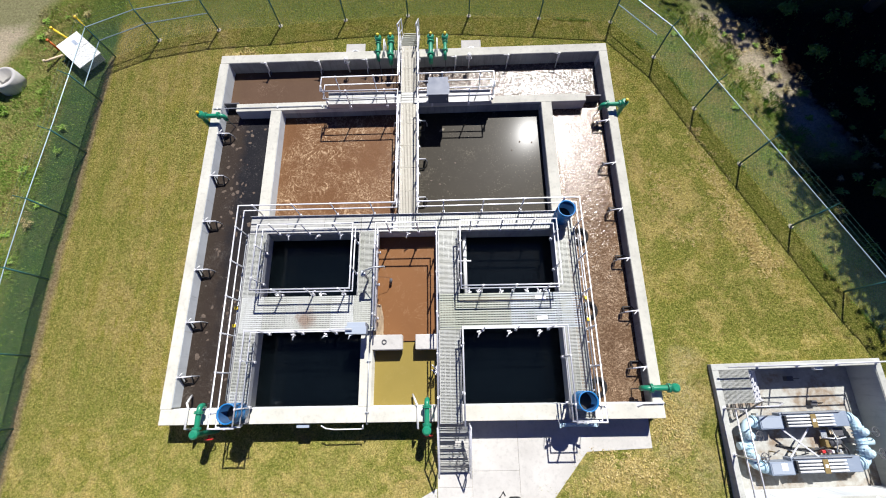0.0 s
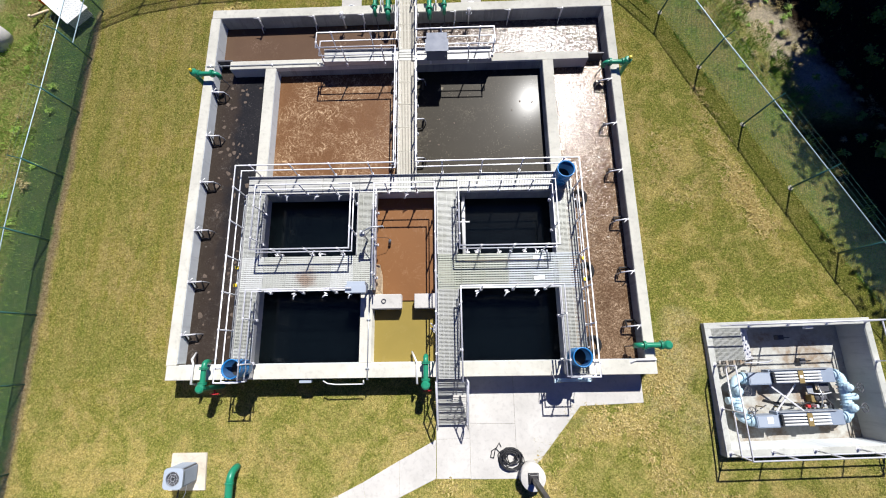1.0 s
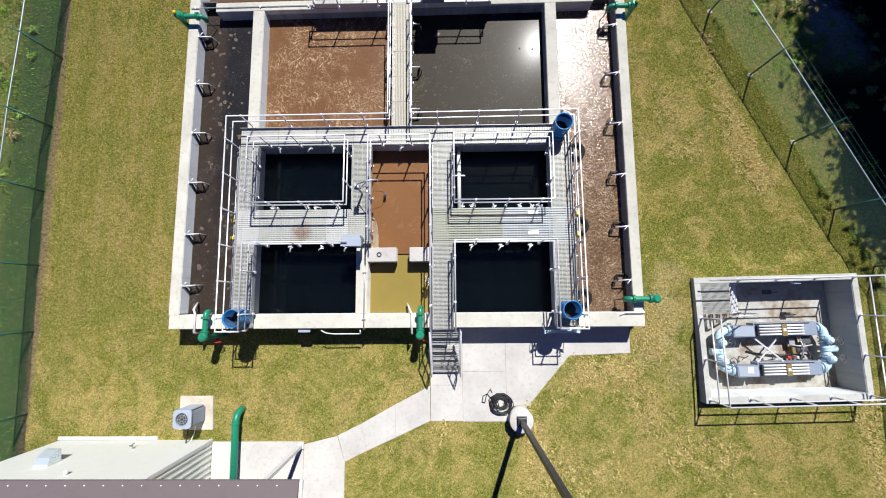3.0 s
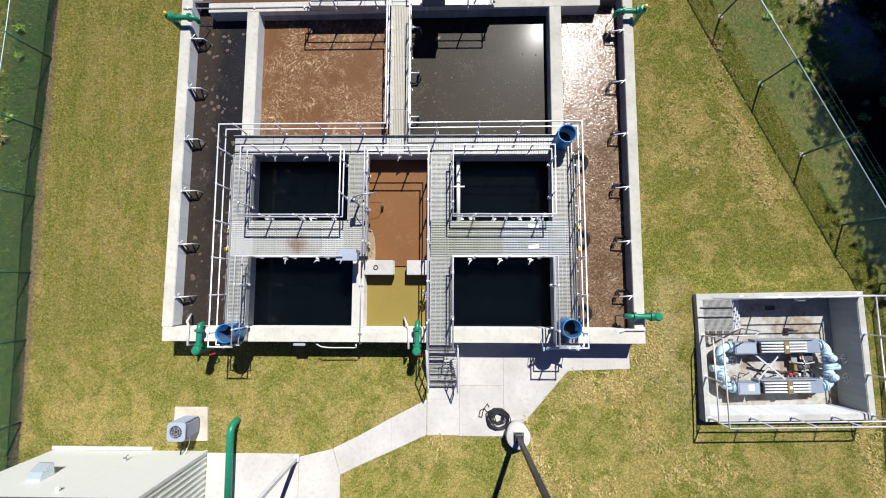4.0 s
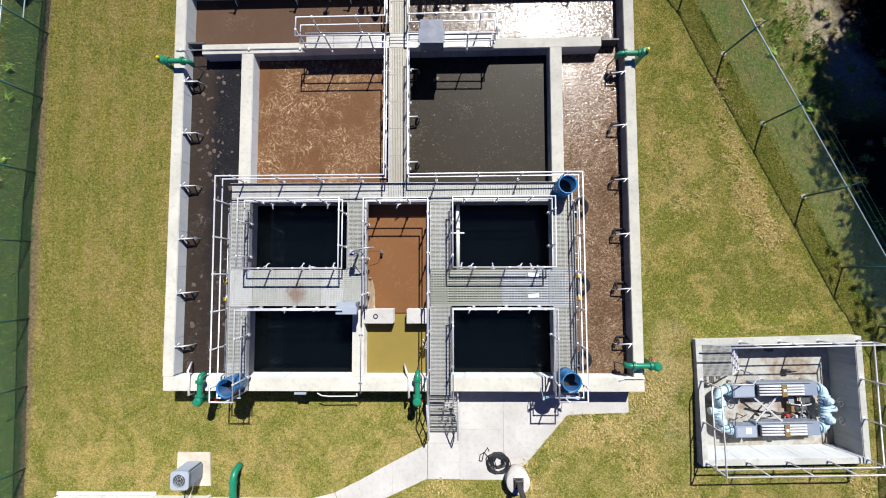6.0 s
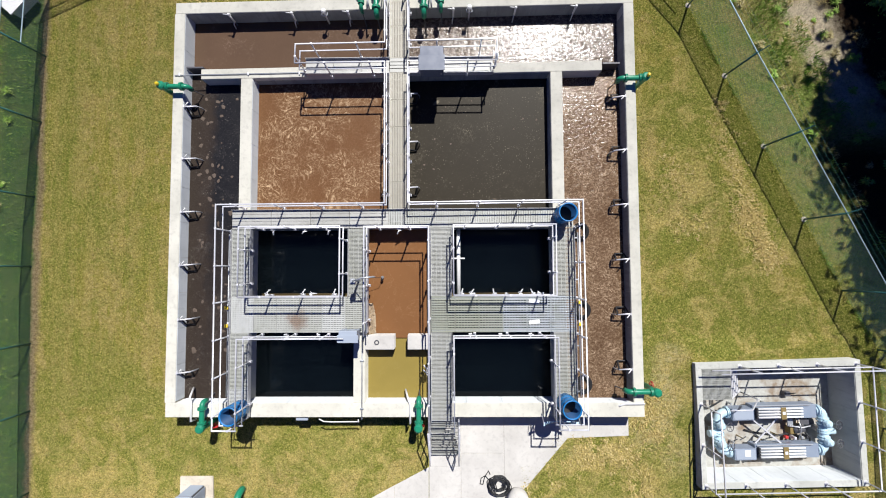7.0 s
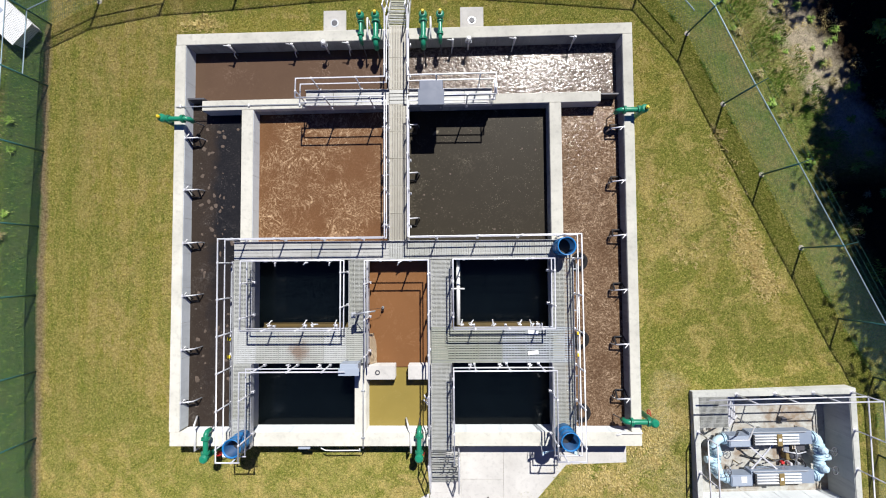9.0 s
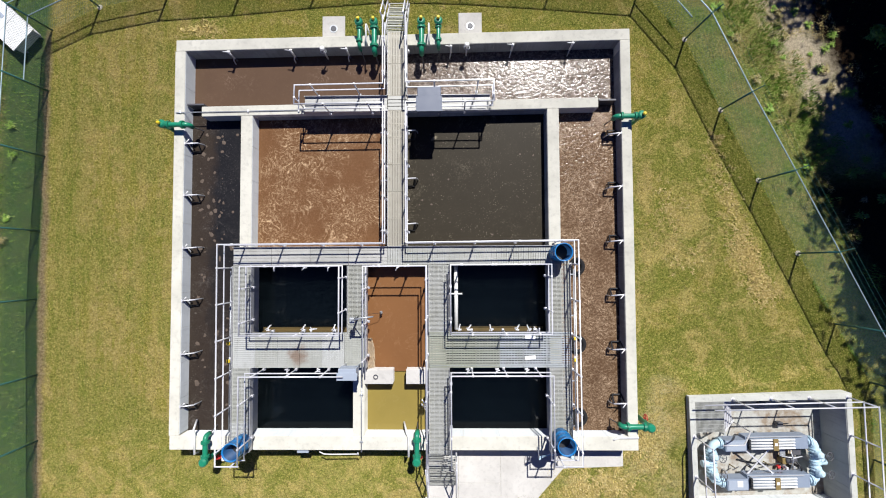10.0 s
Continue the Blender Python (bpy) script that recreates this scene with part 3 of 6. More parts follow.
for wall_ob, face, k0, k1, step in ((left_wall, "x", 0.56, 14.1, 1.22), (front_wall, "y", 0.40, 15.6, 1.22)):
    a = k0
    while a < k1 - 0.1:                                 # shutter-smooth panels on the inner face, paled to carry sunlight
        b = min(a + step, k1)
        if face == "x":
            part("panel", boxed(TOP_L - 0.018, TOP_L - 0.006, a + 0.005, b - 0.005, -0.6, H - 0.025), SUNLIT_PANEL, wall_ob)
        else:
            part("panel", boxed(a + 0.005, b - 0.005, TOP_F + 0.002, TOP_F + 0.014, -0.6, H - 0.025), SUNLIT_PANEL, wall_ob)
        a += step
wall("wall_right", W - TOP_L, W, TOP_F, L - 0.40)
CROSS0, CROSS1 = 11.81, 12.17
wall("wall_cross", 0.95, 14.94, CROSS0, CROSS1, "long concrete cross wall between the tanks")
channel_wall = wall("wall_channel_left", 2.36, 2.76, TOP_F, CROSS0)
for k in range(4):
    part("panel", boxed(2.762, 2.774, 6.93 + 1.22 * k, 8.14 + 1.22 * k, -0.6, H - 0.025), SUNLIT_PANEL, channel_wall)
wall("wall_channel_right", 13.15, 13.56, TOP_F, CROSS0)
wall("wall_middle", 2.76, 13.15, 6.40, 6.90)
wall("wall_aeration", 7.72, 8.12, 6.90, CROSS0)
wall("wall_centre_left", 6.36, 6.76, TOP_F, 6.40)
wall("wall_centre_right", 8.92, 9.56, TOP_F, 6.40)
wall("wall_overflow", 6.76, 8.92, 2.50, 2.70, "low concrete wall under the baffle slabs", 0.42)
for nm, x0, x1 in (("weir_left", TOP_L, 0.95), ("weir_right", 14.94, W - TOP_L)):
    structure(nm, boxed(x0, x1, CROSS0 + 0.06, CROSS1 - 0.06, DEPTH, 0.30, bevel=0.01), WALL, "low concrete weir between channels", "weir")


def pool(name, x0, x1, y0, y1, z, material, label):
    bm = bmesh.new()
    n, k = max(2, int((x1 - x0) / 0.25)), max(2, int((y1 - y0) / 0.25))
    g = [[bm.verts.new((x0 + (x1 - x0) * i / n, y0 + (y1 - y0) * j / k, z)) for i in range(n + 1)] for j in range(k + 1)]
    for j in range(k):
        for i in range(n):
            bm.faces.new((g[j][i], g[j][i + 1], g[j + 1][i + 1], g[j + 1][i]))
    ob = structure(name, bm, material, label, "water")
    for p in ob.data.polygons:
        p.use_smooth = True
    return ob


def shade_face(wall_name, x0, x1, y0, y1, step, top=H - 0.05):
    """Panels below the rim: shade painted as darker concrete on a sun-averted wall face."""
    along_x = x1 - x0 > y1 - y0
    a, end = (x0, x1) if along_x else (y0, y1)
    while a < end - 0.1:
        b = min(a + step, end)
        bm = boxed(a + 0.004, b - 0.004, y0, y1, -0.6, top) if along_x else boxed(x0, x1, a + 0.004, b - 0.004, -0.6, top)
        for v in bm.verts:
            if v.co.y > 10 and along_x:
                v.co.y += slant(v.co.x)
        part("panel", bm, SHADE_SIDE, bpy.data.objects[wall_name])
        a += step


shade_face("wall_back", TOP_L, W - TOP_L, L - 0.412, L - 0.401, 1.22)
shade_face("wall_right", W - TOP_L - 0.011, W - TOP_L - 0.001, TOP_F + 0.02, L - 0.7, 1.22)
shade_face("wall_cross", 2.80, 7.70, CROSS0 - 0.011, CROSS0 - 0.001, 1.22, H - 0.22)
shade_face("wall_cross", 8.14, 13.13, CROSS0 - 0.011, CROSS0 - 0.001, 1.22, H - 0.10)
shade_face("wall_channel_right", 13.139, 13.149, 6.92, CROSS0 - 0.1, 1.22)
shade_face("wall_middle", 2.80, 6.34, 6.389, 6.399, 1.22)
shade_face("wall_middle", 9.58, 13.13, 6.389, 6.399, 1.22)

E_ = 0.02
pool("water_left_channel", TOP_L - 0.04, 2.36 + E_, TOP_F - E_, 12.09, 0.52, W_LEFT, "dark scummy water with floating flecks")
pool("water_right_channel", 13.56 - E_, W - TOP_L + E_, TOP_F - E_, 12.09, 0.50, W_CHANNEL, "rippled brown water flowing in a channel")
pool("water_back_left", TOP_L - 0.04, 7.92, 12.10, L - 0.38, 0.42, W_BACK, "smooth brown water in the back channel")
pool("water_back_right", 7.92, W - TOP_L + E_, 12.10, L - 0.38, 0.42, W_BACK_R, "foaming brown water glittering in the sun")
pool("water_aeration", 2.76 - E_, 7.72 + E_, 6.90 - E_, CROSS0 + E_, 0.50, W_AERATION, "brown bubbling water with swirling foam")
pool("water_settling", 8.12 - E_, 13.15 + E_, 6.90 - E_, CROSS0 + E_, 0.50, W_GREY, "still grey-brown water with floating specks")
pool("water_clarifier_left", 2.76 - E_, 6.36 + E_, TOP_F - E_, 6.40 + E_, 0.34, W_DARK, "still dark clear water")
pool("water_clarifier_right", 9.56 - E_, 13.15 + E_, TOP_F - E_, 6.40 + E_, 0.34, W_DARK, "still dark clear water")
pool("water_centre", 6.76 - E_, 8.92 + E_, 2.60, 6.40 + E_, 0.52, W_BROWN, "still orange-brown water in the centre channel")
pool("water_outlet", 6.76 - E_, 8.92 + E_, TOP_F - E_, 2.58, 0.46, W_YELLOW, "still mustard-yellow water at the outlet")

# baffle slabs over the overflow
for x0, x1 in ((6.72, 7.74), (8.19, 8.96)):
    slab = thing("baffle_slab", "thick pale concrete baffle slab across the channel", "slab", group="baffle slabs")
    part("block", boxed(x0, x1, 2.28, 2.77, 0.62, 1.03, bevel=0.02), SLAB, slab)
    if x0 < 7:
        part("lifting_eye", tube([(7.15 + 0.07 * math.cos(a), 2.53 + 0.07 * math.sin(a), 1.05) for a in (i * math.pi / 5 for i in range(10))], 0.018, 6, closed=True), DARKGREY, slab)


# ---- walkways ----
def grating_mesh(w, d, pitch=0.052, bar=0.021, cross=0.10, lengthwise=False):
    """A bar grating panel w wide and d deep, its top at z = 0."""
    if lengthwise:
        bm = grating_mesh(d, w, pitch, bar, cross)
        for v in bm.verts:
            v.co.x, v.co.y = v.co.y, v.co.x
        return bm
    bm = bmesh.new()
    n = max(2, round(w / pitch))
    for i in range(n + 1):
        x = (w - bar) * i / n
        box(bm, x, x + bar, 0, d, -0.035, 0)
    n = max(2, round(d / cross))
    for i in range(n + 1):
        y = (d - 0.016) * i / n
        box(bm, 0, w, y, y + 0.016, -0.02, -0.002)
    return bm


grating_cache = {}


def walkway(x0, x1, y0, y1, label, along='y', top=DECK, step=0.95, edges="wesn", bars=(0.052, 0.025, 0.10, False), metal=GRATE):
    """A walkway of grating panels on two bearers, with kick plates on the named edges."""
    w = thing("walkway", label, "walkway")
    length = (y1 - y0) if along == 'y' else (x1 - x0)
    n = max(1, round(length / step))
    size = length / n
    for i in range(n):
        if along == 'y':
            key = (round(x1 - x0, 3), round(size - 0.012, 3), bars, metal.name)
            at = (x0, y0 + i * size + 0.006, top)
        else:
            key = (round(size - 0.012, 3), round(y1 - y0, 3), bars, metal.name)
            at = (x0 + i * size + 0.006, y0, top)
        if key not in grating_cache:
            ob = part("grating_panel", grating_mesh(*key[:2], *bars), metal, w)
            grating_cache[key] = ob.data
        else:
            ob = link("grating_panel", grating_cache[key], w)
        ob.location = at
    for side in edges:
        e = {"w": (x0 - 0.012, x0 - 0.002, y0, y1), "e": (x1 + 0.002, x1 + 0.012, y0, y1), "s": (x0, x1, y0 - 0.012, y0 - 0.002), "n": (x0, x1, y1 + 0.002, y1 + 0.012)}[side]
        part("kick_plate", boxed(*e, top - 0.13, top + 0.10), KICK, w)
    if along == 'y':
        for x in (x0 + 0.03, x1 - 0.10):
            part("bearer", boxed(x, x + 0.07, y0, y1, top - 0.12, top - 0.04), STEEL, w)
    else:
        for y in (y0 + 0.03, y1 - 0.10):
            part("bearer", boxed(x0, x1, y, y + 0.07, top - 0.12, top - 0.04), STEEL, w)
    return w


PLANK, SQUARE = (0.155, 0.140, 0.60, True), (0.060, 0.044, 0.20, False)
LONG = (0.062, 0.043, 0.26, False)
FINE, COARSE, CLOSE = (0.045, 0.026, 0.16, True), (0.084, 0.048, 0.095, True), (0.070, 0.052, 0.10, True)
G = "light grey metal grating walkway over the tanks"
walkway(2.26, 7.58, 6.38, 7.00, G + ", of long pale planks", 'x', edges="n", bars=PLANK, metal=PLANKING, step=1.33)
walkway(7.58, 13.78, 6.38, 7.00, G + ", long across", 'x', edges="n", bars=SQUARE, metal=GRATE, step=0.52)
walkway(7.60, 8.26, 7.00, 11.74, G + " between two basins", edges="we", bars=LONG, metal=GRATE_TAN)
walkway(7.60, 8.26, 12.24, 14.52, G + " above the back channel", edges="we", bars=LONG, metal=GRATE_TAN)
walkway(4.70, 7.58, 11.69, 12.22, "narrow grating platform on the cross wall", 'x', edges="sn", bars=PLANK, metal=PLANKING)
walkway(8.28, 11.14, 11.69, 12.22, "narrow grating platform on the cross wall", 'x', edges="sn", bars=PLANK, metal=PLANKING)
walkway(7.60, 8.26, 11.74, 12.24, "short grating walkway at the crossing", edges="", bars=PLANK, metal=PLANKING)
walkway(2.28, 2.92, 0.10, 2.88, G + " on the channel wall", edges="wes", bars=FINE, metal=GRATE_PALE)
walkway(2.28, 2.92, 4.09, 6.36, G + " on the channel wall", edges="we", bars=FINE, metal=GRATE_PALE)
walkway(13.05, 13.78, 0.10, 2.88, G + " on the channel wall", edges="wes", bars=FINE)
walkway(13.05, 13.78, 4.09, 6.36, G + " on the channel wall", edges="we", bars=FINE)
walkway(2.28, 6.88, 2.89, 4.08, "wide light grating deck between clarifiers, rust-stained", 'x', edges="we", bars=CLOSE, metal=GRATE_PALE, step=0.75)
walkway(9.00, 13.78, 2.89, 4.08, "wide light grating deck between clarifiers, mossy and dull", 'x', edges="e", bars=COARSE, metal=GRATE_DULL, step=0.75)
walkway(6.23, 6.88, 4.09, 6.36, G + " beside the centre channel", edges="we", bars=FINE)
walkway(9.00, 9.68, 4.09, 6.36, G + " beside the centre channel", edges="we", bars=FINE)
walkway(9.00, 9.68, -0.01, 2.88, "grey metal grating walkway leading to the front stairs", edges="we", bars=FINE)


# ---- guard rails ----
def rail_run(points, top=DECK + RAIL, mid=DECK + 0.52, base=DECK - 0.10, every=1.25, label="two-bar tubular aluminium guard rail, slightly weathered", r=0.024):
    g = thing("guard_rail", label, "railing", group="guard rails")
    part("top_rail", tube([(x, y, top) for x, y in points], r, 8), ALU, g, smooth=True)
    part("mid_rail", tube([(x, y, mid) for x, y in points], r * 0.9, 8), ALU, g, smooth=True)
    for (xa, ya), (xb, yb) in zip(points, points[1:]):
        d = math.hypot(xb - xa, yb - ya)
        n = max(1, round(d / every))
        for i in range(n):
            f = (i + 0.35) / n
            x, y = xa + (xb - xa) * f, ya + (yb - ya) * f
            p = part("post", tube([(x, y, base), (x, y, top - 0.01)], r, 8), ALU, g, smooth=True)
            part("collar", boxed(x - 0.031, x + 0.031, y - 0.031, y + 0.031, top - 0.04, top + 0.030, bevel=0.010), ALU, p)
            part("foot", boxed(x - 0.04, x + 0.04, y - 0.04, y + 0.04, base, base + 0.14, bevel=0.008), ALU, p)
    return g


rail_run([(3.00, 0.02), (2.24, 0.02), (2.22, 7.06), (7.57, 7.08), (7.57, 11.64), (4.67, 11.62)])
rail_run([(12.95, 0.05), (13.84, 0.05), (13.81, 7.14), (8.31, 7.09), (8.31, 11.66), (11.18, 11.66)])
rail_run([(4.67, 11.62), (4.69, 12.25), (7.57, 12.28), (7.57, 14.54)])
rail_run([(11.18, 11.66), (11.18, 12.36), (8.31, 12.32), (8.31, 14.54)])
rail_run([(2.96, 4.13), (2.96, 6.35), (6.16, 6.35), (6.16, 4.13), (2.96, 4.13)])
rail_run([(9.74, 4.15), (9.74, 6.37), (12.95, 6.37), (12.95, 4.15), (9.74, 4.15)])
rail_run([(2.96, 0.06), (2.96, 2.83), (6.30, 2.83)])
rail_run([(12.97, 0.06), (12.97, 2.85), (9.74, 2.85), (9.74, -0.05)])
rail_run([(6.93, 2.90), (6.93, 6.34), (8.95, 6.34), (8.95, -0.05)])


# ---- stairs ----
def stairs(label, x0, x1, y_top, y_foot, steps, rise_top=DECK):
    s = thing("stairs", label, "stairs")
    run = (y_foot - y_top) / steps
    rise = rise_top / (steps + 1)
    sign = 1 if run > 0 else -1
    for i in range(steps):
        y, z = y_top + run * (i + 0.5), rise_top - rise * (i + 1)
        bm = bmesh.new()
        for k in range(3):
            a = y - abs(run) * 0.36 + k * abs(run) * 0.22
            box(bm, x0 + 0.03, x1 - 0.03, a, a + abs(run) * 0.06, z - 0.03, z)
        box(bm, x0 + 0.03, x1 - 0.03, y + sign * abs(run) * 0.42, y + sign * abs(run) * 0.50, z - 0.05, z + 0.004)
        part("tread", bm, GRATE, s)
    for x in (x0, x1):
        bm = bmesh.new()
        pts = [(y_top, rise_top + 0.02), (y_top, rise_top - 0.26), (y_foot - run * 0.3, 0.0), (y_foot + run * 0.15, 0.0), (y_foot + run * 0.15, 0.10)]
        left = [bm.verts.new((x - 0.02, y, z)) for y, z in pts]
        right = [bm.verts.new((x + 0.02, y, z)) for y, z in pts]
        bm.faces.new(left)
        bm.faces.new(right[::-1])
        for k in range(len(pts)):
            bm.faces.new((left[k], left[(k + 1) % len(pts)], right[(k + 1) % len(pts)], right[k]))
        part("stringer", bm, ALU, s)
        foot = y_foot - run * 0.6
        hand = part("handrail", tube([(x, y_top, rise_top + 1.05), (x, foot, 1.12), (x, foot + run * 0.7, 0.95), (x, foot + run * 0.5, 0.55), (x, foot, 0.58), (x, y_top, rise_top + 0.52)], 0.022, 8), ALU, s, smooth=True)
        for f in (0.04, 0.5, 0.98):
            y = y_top + (foot - y_top) * f
            z = rise_top + (0 - rise_top) * f
            part("baluster", tube([(x, y, max(0.0, z - 0.1)), (x, y, rise_top + 1.05 + (1.12 - rise_top - 1.05) * f)], 0.02, 8), ALU, hand, smooth=True)
    return s


stairs("aluminium grating stairs with handrails from slab to walkway", 8.93, 9.90, -0.03, -1.55, 6)
stairs("steep aluminium grating stairs with looped handrails", 7.50, 8.24, L - 0.02, 16.2, 6)

# ---- air drops along the walls ----
def air_drop(kind):
    """A white arm out of the wall along +x with a pipe frame hanging into the water; origin at the wall's top edge."""
    a = thing("air_drop", "white air-supply arm with a pipe frame hanging into water", "air pipe", group="air drops along the tank walls")
    if kind == "side":
        part("arm", tube([(-0.10, 0, -0.02), (0.10, 0, -0.04), (0.42, 0.03, -0.10)], 0.026, 8), ALU, a, smooth=True)
        part("handle", tube([(0.02, 0.0, -0.03), (0.16, 0.13, 0.02)], 0.018, 8), WHITE, a, smooth=True)
        part("down_pipe", tube([(0.40, 0.03, -0.10), (0.46, 0.04, -0.30), (0.46, 0.04, -0.80)], 0.022, 8), STEEL, a, smooth=True)
        part("frame", tube([(0.03, 0.05, -0.06), (0.03, -0.20, -0.42), (0.34, -0.20, -0.42), (0.42, 0.03, -0.12)], 0.026, 6), BLACK, a)
        part("frame", tube([(0.08, 0.02, -0.20), (0.08, -0.14, -0.52), (0.30, -0.14, -0.52), (0.36, 0.02, -0.20)], 0.022, 6), BLACK, a)
        part("bracket", boxed(-0.09, 0.012, -0.05, 0.05, -0.10, 0.012, bevel=0.008), ALU, a)
    else:
        part("down_pipe", tube([(0.10, 0, -0.40), (0.10, 0, 0.05)], 0.036, 8), WHITE, a, smooth=True)
        part("wet_pipe", tube([(0.10, 0, -0.95), (0.10, 0, -0.402)], 0.032, 8), DARKGREY, a, "dark wet lower pipe", smooth=True)
        part("elbow", tube([(0.10, 0.0, -0.34), (0.20, -0.03, -0.42), (0.24, -0.04, -0.60)], 0.020, 8), ALU, a, smooth=True)
        part("arm", tube([(-0.02, 0, -0.06), (0.10, 0, -0.02)], 0.024, 8), WHITE, a, smooth=True)
        part("handle", tube([(0.10, 0.02, 0.04), (0.08, -0.20, 0.05)], 0.018, 6), WHITE, a, smooth=True)
        part("cap", lathe(bmesh.new(), [(0.045, 0.03), (0.05, 0.07), (0.03, 0.10)], 12, (0.10, 0, 0)), WHITE, a)
    return a


side = air_drop("side")
side.matrix_basis = pose(TOP_L, 10.72, H - 0.02)
for y in (8.87, 7.00, 5.16, 3.30, 1.50):
    copy_thing(side, pose(TOP_L, y, H - 0.02))
for y in (10.94, 9.07, 7.18, 5.30, 3.44, 1.60):
    copy_thing(side, pose(W - TOP_L, y, H - 0.02, 0, 0, 180))
for y in (11.10, 9.40, 7.80):
    copy_thing(side, pose(8.12, y, H - 0.02))
for y in (11.08, 9.36, 7.60):
    copy_thing(side, pose(7.72, y, H - 0.02, 0, 0, 180))
back = air_drop("back")
back.matrix_basis = pose(1.90, L - 0.40 + slant(1.9), H, 0, 0, -90)
for x in (4.12, 6.10, 9.80, 11.98, 14.08):
    copy_thing(back, pose(x, L - 0.40 + slant(x), H, 0, 0, -90))


def level_probe(x):
    p = thing("level_probe", "white round-capped probe on the back wall", "probe", (x, L - 0.52 + slant(x), H), group="level probes")
    part("stem", tube([(0, 0, -0.6), (0, 0, 0.12)], 0.03, 10), ALU, p, smooth=True)
    part("cap", lathe(bmesh.new(), [(0.05, 0.10), (0.085, 0.13), (0.085, 0.19), (0.05, 0.23)], 14), WHITE, p)
    part("clamp", tube([(-0.09, 0.04, 0.0), (-0.10, -0.07, 0.02), (0.0, -0.11, 0.02), (0.10, -0.07, 0.02), (0.09, 0.04, 0.0)], 0.014, 6), STEEL, p)


level_probe(5.28)
level_probe(10.36)


# ---- green pipes that cross the walls ----
def flange(at, axis, r, thick=0.035):
    a, d = Vector(at), Vector(axis).normalized() * thick / 2
    return tube([a - d, a + d], r, 16)


def green_crossing(x, y, turn, label, reach=0.95, r=0.085, lift=0.30, drop_in=True, cap=True, valve=None):
    """A green pipe along +y over a wall, its inner end at the origin; it turns down inside and outside."""
    g = thing("wall_pipe", label, "pipe", (x, y, H), turn, group="green pipes over the walls")
    z = lift
    pts = ([(0, 0, z - 0.26), (0, 0, z - 0.14)] + arc((0, 0, z - 0.14), (0, 0, z), (0, 0.14, z))[1:]) if drop_in else [(0.0, -0.12, z)]
    pts += [(0, reach - 0.14, z)] + arc((0, reach - 0.14, z), (0, reach, z), (0, reach, z - 0.14))[1:] + [(0, reach, -H - 0.05)]
    part("pipe", tube(pts, r, 14), GREEN, g, smooth=True)
    part("dip_rod", tube([(0, 0, z - 0.24), (0.03, -0.12, -0.62)], 0.018, 8), DARKGREY, g, "thin dark dip pipe")
    for yy in (0.17, reach - 0.20):
        part("flange", flange((0, yy, z), (0, 1, 0), r * 1.65), GREEN, g)
        part("flange", flange((0, yy + 0.045, z), (0, 1, 0), r * 1.65), GREEN, g)
    part("valve_body", lathe(bmesh.new(), [(0.06, 0.0), (0.14, 0.05), (0.14, 0.17), (0.09, 0.22)], 16, (0, reach - 0.02, z - 0.02)), GREEN, g)
    if cap:
        part("cap", lathe(bmesh.new(), [(0.04, 0.0), (0.058, 0.02), (0.058, 0.08), (0.035, 0.11)], 12, (0, reach + 0.02, z + 0.20)), YELLOW, g, "yellow cap")
    if valve:
        wheel = tube([(0.13 * math.cos(a), reach + 0.22, -0.5 + 0.13 * math.sin(a)) for a in (i * math.pi / 8 for i in range(16))], 0.018, 6, closed=True)
        w = part("handwheel", wheel, RED, g, "red handwheel")
        part("spoke", tube([(-0.13, reach + 0.22, -0.5), (0.13, reach + 0.22, -0.5)], 0.012, 6), RED, w)
        part("spoke", tube([(0, reach + 0.22, -0.63), (0, reach + 0.22, -0.37)], 0.012, 6), RED, w)
        part("stem", tube([(0, reach, -0.5), (0, reach + 0.22, -0.5)], 0.02, 8), RED, g)
    return g


GP = "glossy green painted pipe over the concrete wall"
green_crossing(6.62, L - 0.62, 0, GP + ", yellow cap", 0.82, 0.068)
green_crossing(7.14, L - 0.80, 0, GP + ", yellow cap", 1.00, 0.09)
green_crossing(8.78, L - 0.80, 0, GP + ", yellow cap", 1.00, 0.09)
green_crossing(9.37, L - 0.62, 0, GP + ", yellow cap", 0.82, 0.068)
green_crossing(0.66, 11.28, 90, GP + ", yellow cap", 0.86, 0.085)
green_crossing(15.42, 11.41, -90, GP + ", yellow cap", 0.84, 0.085)
green_crossing(1.43, 0.62, 180, GP + " with red handwheel", 0.84, 0.085, cap=False, valve=True)
green_crossing(8.58, 0.70, 180, GP + " with red handwheel", 0.90, 0.085, cap=False, valve=True)
green_crossing(15.42, 0.95, -90, GP + " with red handwheel", 0.92, 0.088, cap=False, valve=True)
for x in (6.88, 9.04):
    s = thing("vent_pipe", "thin white vent pipe bent over the back wall", "pipe", (x, L - 0.15, 0), group="white vent pipes")
    part("pipe", tube([(0, 0.25, 0), (0, 0.25, 1.35)] + arc((0, 0.25, 1.35), (0, 0.25, 1.5), (0, 0.1, 1.5)) + [(0, -0.35, 1.45), (0, -0.42, 1.2)], 0.03, 8), WHITE, s, smooth=True)
for x, y, turn in ((0.92, 0.62, 180), (15.35, 0.50, -90), (8.28, 0.55, 180)):
    s = thing("drain_pipe", "white plastic drain pipe lying over the wall top", "pipe", (x, y, H), turn, group="drain pipes")
    part("pipe", tube([(0.2, -0.3, -0.4), (0.06, -0.08, 0.05), (0, 0.05, 0.06), (0, 0.68, 0.06), (0, 0.72, -0.25)], 0.035, 10), WHITE, s, smooth=True)

